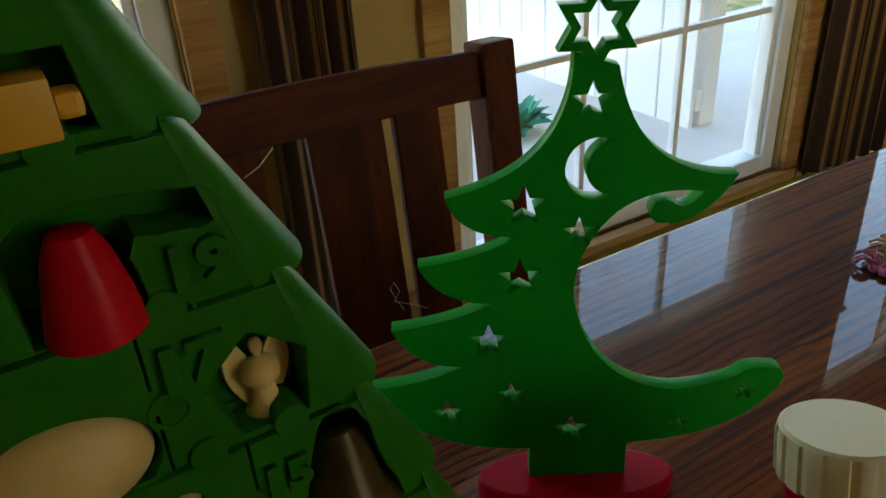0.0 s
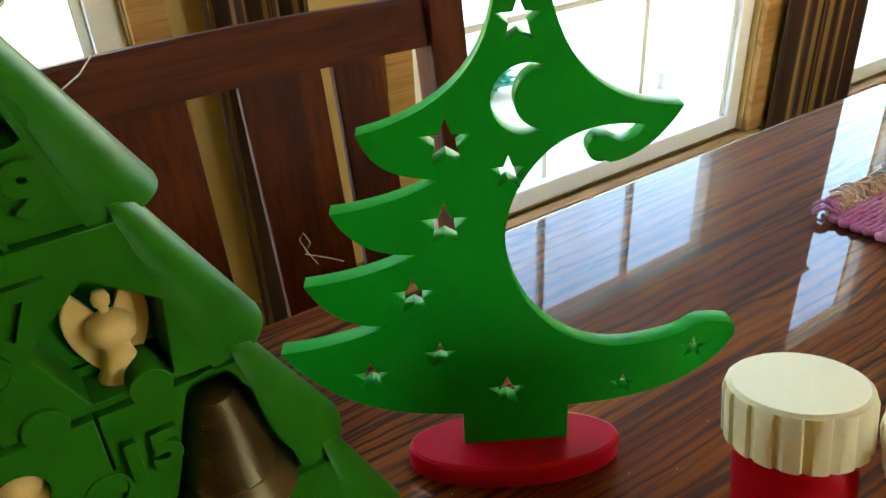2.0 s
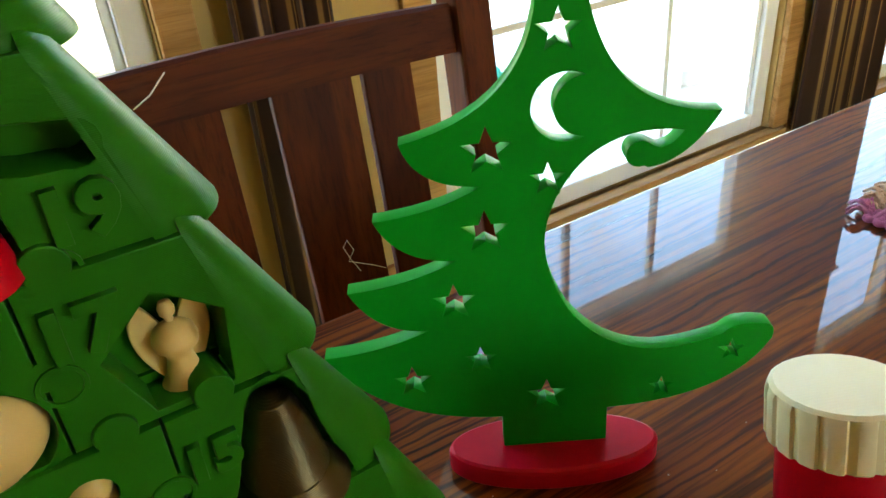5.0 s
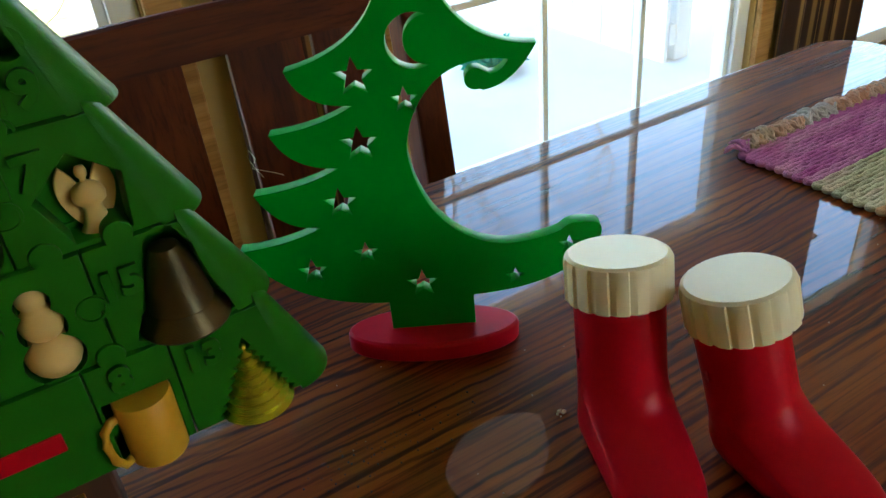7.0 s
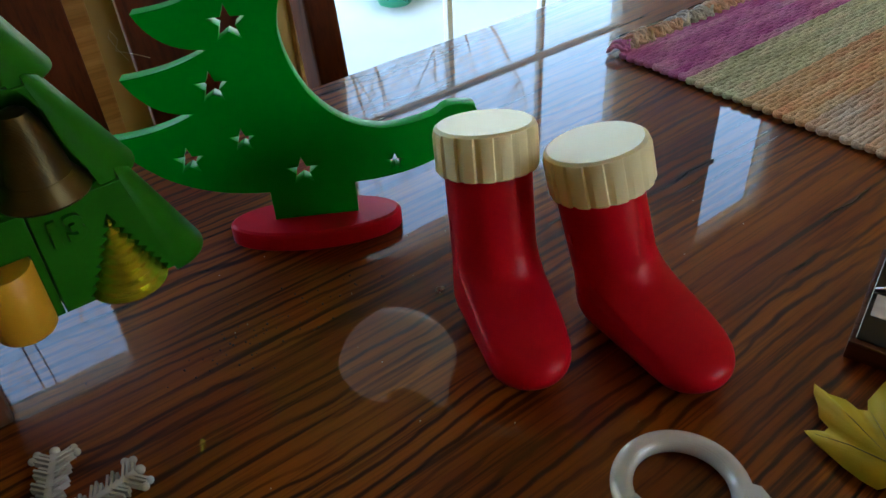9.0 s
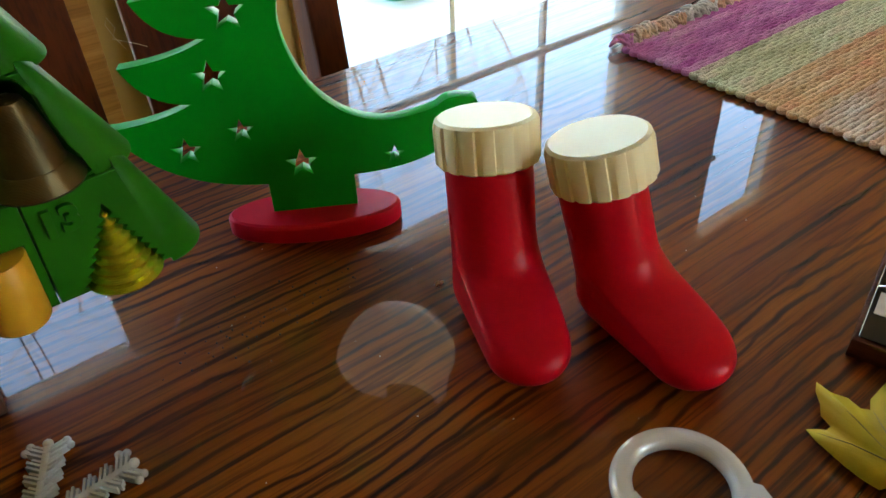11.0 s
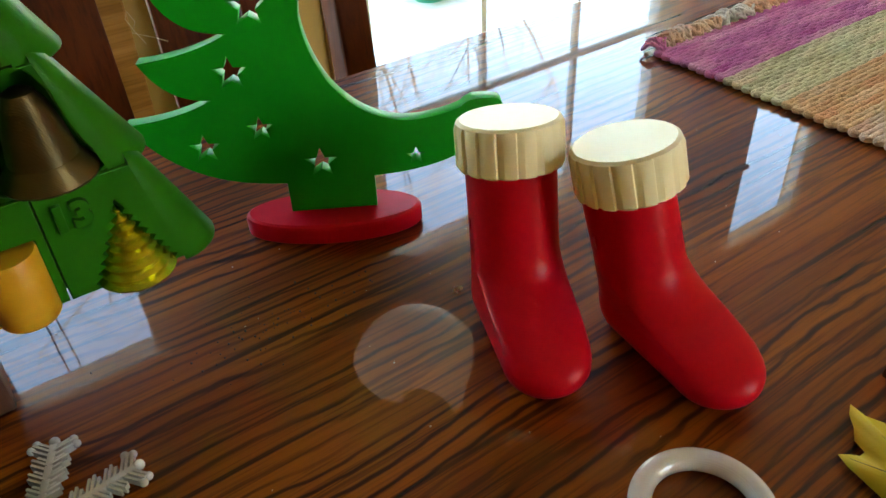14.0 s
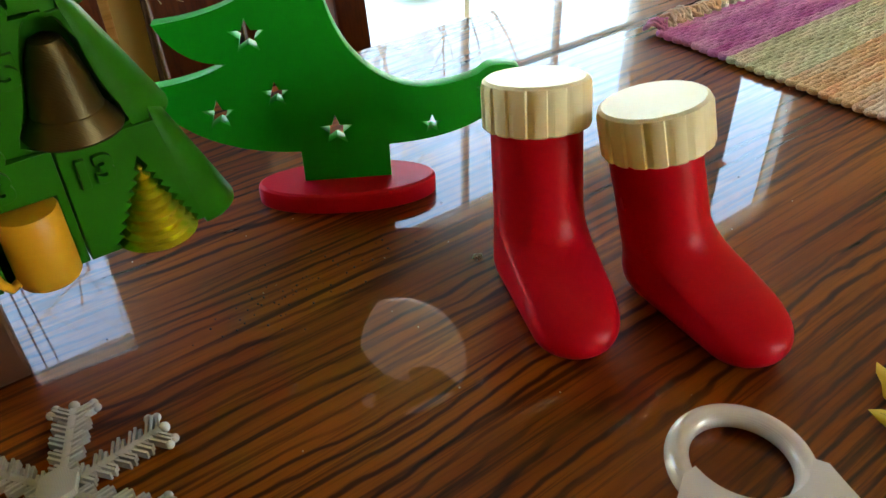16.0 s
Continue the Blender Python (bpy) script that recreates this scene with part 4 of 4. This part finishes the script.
fin_mesh = mesh_of(box(0, -0.0006, 0.0, 1, 0.0006, 0.0044), SNOW)
ball = bmesh.new()
bmesh.ops.create_icosphere(ball, subdivisions=2, radius=0.0021)
knob_mesh = mesh_of(ball, SNOW, 180)
for k in range(6):
    arm = part("arm", box(0.0, -0.0017, 0.0, 0.046, 0.0017, 0.0042, 0.0008, 2), SNOW, flake, "", Matrix.Rotation(radians(60 * k), 4, "Z"), 30)
    part("knob", knob_mesh, SNOW, arm, "", Matrix.Translation((0.0465, 0, 0.0030)) @ Matrix.Scale(1.25, 4))
    for j in range(5):
        x, ln = 0.009 + 0.0078 * j, (0.0068, 0.0082, 0.0092, 0.0092, 0.0105)[j]
        for s in (1, -1):
            turn = Matrix.Translation((x, 0, 0)) @ Matrix.Rotation(radians(60 * s), 4, "Z")
            for q in (-1, 0, 1):
                part("fin", fin_mesh, SNOW, arm, "", turn @ Matrix.Translation((0, q * 0.0021, 0)) @ Matrix.Diagonal((ln - 0.0011 * abs(q), 1, 1 - 0.13 * abs(q), 1)))
            if j == 4:
                for dy in (-0.0018, 0.0018):
                    part("knob", knob_mesh, SNOW, arm, "", turn @ Matrix.Translation((ln, dy, 0.0024)))
part("hub", sheet([arc(0, 0, 0.009, 0, 360, 6)[:-1]], 0.004, SNOW, 0.0005), SNOW, flake, "", pose(0, 0, 0.004, 90, 0, 0))

# ring
ring = thing("ring_ornament", pose(0.1715, -0.2155, TZ), "pearly white loop with a flared neck lying on the table", "ornament")
part("band", tube([(0.0240 * math.cos(a), 0.0240 * math.sin(a), 0.0047) for a in (2 * math.pi * k / 72 for k in range(72))], 0.0047, 18, True), SILVER, ring, "", None, 180)
neck = arc(0, 0, 0.0245, 200, 335, 20) + bez((0.0250, -0.012), (0.0265, -0.020), (0.0300, -0.034), 8) + [(0.0300, -0.034), (-0.0420, -0.032)] + bez((-0.0420, -0.034), (-0.0310, -0.018), (-0.0250, -0.0075), 8)
part("neck", sheet([neck], 0.0075, SILVER, 0.0016), SILVER, ring, "flared pearly neck", pose(0, 0, 0.0079, 90, 0, 0) @ Matrix.Diagonal((1, 1, -1, 1)))

# maple leaf
leaf = thing("maple_leaf", pose(0.2600, -0.2215, TZ + 0.0015, 0, 0, -32), "yellow cloth maple leaf with brown veins", "leaf")
pts = []
# angle from the leaf's point, and reach
for a, r in ((-176, 0.006), (-150, 0.013), (-127, 0.0150), (-104, 0.020), (-90, 0.025), (-82, 0.032), (-75, 0.0365), (-71, 0.0325), (-66, 0.0300), (-61, 0.0295), (-56, 0.036), (-50, 0.0405), (-44, 0.0475),
             (-41, 0.0510), (-37, 0.0450), (-31, 0.0390), (-25, 0.0345), (-20, 0.0320), (-15, 0.040), (-10, 0.0445), (-5, 0.052), (0, 0.060)):
    pts.append((r * math.sin(radians(a)), r * math.cos(radians(a))))
pts = pts + [(-x, y) for x, y in pts[-2::-1]]
lm = bmesh.new()
cv = lm.verts.new((0, 0, 0.006))
mid = [lm.verts.new((x * 0.55, y * 0.55, 0.0045 + 0.0012 * math.sin(7 * i))) for i, (x, y) in enumerate(pts)]
out = [lm.verts.new((x, y, 0.0016 + 0.0016 * math.sin(3.1 * i))) for i, (x, y) in enumerate(pts)]
n = len(pts)
for i in range(n):
    j = (i + 1) % n
    lm.faces.new((cv, mid[i], mid[j]))
    lm.faces.new((mid[i], out[i], out[j], mid[j]))
blade = part("blade", lm, LEAF, leaf, "yellow leaf cloth", None, 180)
blade.modifiers.new("thick", "SOLIDIFY").thickness = 0.0006
for a, r in ((90, 0.057), (131, 0.048), (49, 0.048), (165, 0.034), (15, 0.034), (108, 0.034), (148, 0.030), (72, 0.034)):
    ca, sa = math.cos(radians(a)), math.sin(radians(a))
    part("vein", tube([(0, 0, 0.0061), (ca * r * 0.55, sa * r * 0.55, 0.0056), (ca * r * 0.95, sa * r * 0.95, 0.0026)], lambda s: 0.00032 * (1.2 - s), 6), VEIN, leaf)
part("stem", tube([(0, 0, 0.006), (0, -0.02, 0.004), (0.004, -0.05, 0.002)], 0.0009, 6), VEIN, leaf)


# dark picture tiles
def tile_box(m, long, label):
    b = thing("picture_tile", m, label, "ornament", "dark tiles beside the leaf")
    part("body", box(0, 0, 0, 0.032, long, 0.011, 0.0012), BOX_WOOD, b, "dark red wooden edge")
    part("face", box(0.0025, 0.0025, 0.0112, 0.0295, long - 0.0025, 0.0124, 0.0005, 1), BLACK, b, "black glossy face")
    part("picture", box(0.005, 0.022, 0.0126, 0.027, 0.040, 0.0130), PICTURE, b, "pale printed band")
    part("picture", box(0.016, 0.026, 0.0132, 0.021, 0.033, 0.0135), PICTURE_RED, b, "red printed spot")
    part("wire", tube([(0.003, 0.043, 0.0135), (0.012, 0.0455, 0.0155), (0.022, 0.044, 0.015), (0.029, 0.041, 0.0135)], 0.0008, 8), STEEL, b, "", None, 180)


tile_box(pose(0.2765, -0.1535, TZ, 0, 0, -42), 0.085, "black glossy picture tile with dark red wooden edge")
tile_box(pose(0.302, -0.178, TZ, 0, 0, -42), 0.085, "black glossy picture tile with a silvery wire")

# place mat: local x along the strands, y down the mat
place = thing("place_mat", ROOM @ pose(0.376, -0.138, TZ), "woven rag place mat in purple, sage and orange stripes", "place mat")
rnd = random.Random(11)
PITCH = 0.0043
y = 0.0
while y < 0.36:
    mt = PURPLE_YARN if y < 0.066 else GREEN_YARN if y < 0.118 else ORANGE_YARN if y < 0.17 else PEACH_YARN if y < 0.23 else GREEN_YARN if y < 0.30 else PURPLE_YARN
    x_end = 0.0028 + 0.003 * rnd.random()
    knots = [(rnd.uniform(0.01, 0.3), rnd.uniform(0.0003, 0.0009)) for q in range(5)]
    pts, fat = [], []
    for row in (0, 1):
        run = []
        for i in range(90):
            x = x_end + 0.31 * i / 89
            wob = 0.0004 * math.sin(x * 330 + (row + y / PITCH) * math.pi) + rnd.uniform(-0.0003, 0.0003)
            lift = sum(h for q, h in knots if abs(x - q) < 0.004)
            run.append((x, -y - PITCH * (row + 0.5) + wob, 0.0033 + 0.0002 * math.sin(x * 560 + row * math.pi + y * 700) + rnd.uniform(-0.00015, 0.0002) + lift * 0.5))
        pts += run[::-1] if row == 0 else [(x_end - 0.0022 * math.sin(radians(q)), -y - PITCH + PITCH / 2 * math.cos(radians(q)), 0.0033) for q in range(30, 180, 30)] + run
    grow = [1 + 0.04 * math.sin(p[0] * 900 + 40 * p[1]) + rnd.uniform(-0.07, 0.07) + (0.18 if p[0] < x_end + 0.001 else 0) for p in pts]
    part("strand", tube(pts, lambda s, g=grow: 0.00208 * g[round(s * (len(g) - 1))], 8), mt, place, "", None, 180)
    y += 2 * PITCH
for k in range(26):
    x = 0.010 + 0.0117 * k
    mt = PURPLE_YARN if k < 1 else PEACH_YARN if k < 7 else WHITE_YARN if k < 11 else PEACH_YARN
    tuft = bmesh.new()
    for q in range(9):
        a = rnd.uniform(-0.9, 0.9)
        ln = rnd.uniform(0.014, 0.024)
        p0 = Vector((x + rnd.uniform(-0.002, 0.002), -0.003, 0.005 + rnd.uniform(-0.001, 0.002)))
        pts = [p0]
        for s in range(5):
            pts.append(p0 + Vector((math.sin(a) * ln * (s + 1) / 5 + 0.0012 * math.sin(s * 2.2 + q), math.cos(a) * ln * (s + 1) / 5, 0.0055 * math.sin(s * 0.75) - 0.0003 * s)))
        b = tube(pts, lambda s: 0.0017 * (1 - 0.35 * s), 6)
        me = bpy.data.meshes.new("t")
        b.to_mesh(me)
        b.free()
        tuft.from_mesh(me)
        bpy.data.meshes.remove(me)
    part("fringe", tuft, mt, place, "", None, 180)

# crumbs and stray hairs on the table top
rnd = random.Random(21)
crumbs = bmesh.new()
for k in range(70):
    u, w = rnd.gauss(0, 0.035), rnd.gauss(0, 0.011)
    x, yv = -0.005 + 0.857 * u - 0.516 * w, -0.085 + 0.516 * u + 0.857 * w
    bmesh.ops.create_icosphere(crumbs, subdivisions=1, radius=rnd.uniform(0.0003, 0.0007), matrix=Matrix.Translation((x, yv, TZ + 0.0004)))
tagged(part("crumbs", crumbs, CRUMB), "scattered dark crumbs on the table top", "crumbs", "", "stuff")

strings = [[(-0.058, 0.004, 0.118), (-0.061, 0.001, 0.126), (-0.063, -0.001, 0.133), (-0.061, -0.002, 0.137), (-0.059, 0.0, 0.131), (-0.062, 0.001, 0.125), (-0.052, 0.003, 0.121), (-0.047, 0.004, 0.1185)]]
for k, pts in enumerate(strings):
    part("string", tube(pts, 0.00016, 5), FIBRE, moon_tree, "fine stray plastic string")
part("string", tube([(-0.016, 0.006, 0.243), (-0.012, 0.004, 0.246), (-0.008, 0.002, 0.251)], 0.00018, 5), FIBRE, puzzle, "fine stray plastic string")
lint = bmesh.new()
for k in range(9):
    a = k * 0.7
    bmesh.ops.create_icosphere(lint, subdivisions=1, radius=0.0005 + 0.0003 * (k % 3), matrix=Matrix.Translation((0.092 + 0.0022 * math.cos(a * 2) * (k % 4) / 2, -0.069 + 0.0022 * math.sin(a * 2) * (k % 4) / 2, TZ + 0.0006)))
for k in range(40):
    bmesh.ops.create_icosphere(lint, subdivisions=1, radius=rnd.uniform(0.0002, 0.00045), matrix=Matrix.Translation((rnd.uniform(-0.1, 0.36), rnd.uniform(-0.2, 0.1), TZ + 0.0003)))
tagged(part("lint", lint, FIBRE), "pale specks of lint on the table top", "lint", "", "stuff")
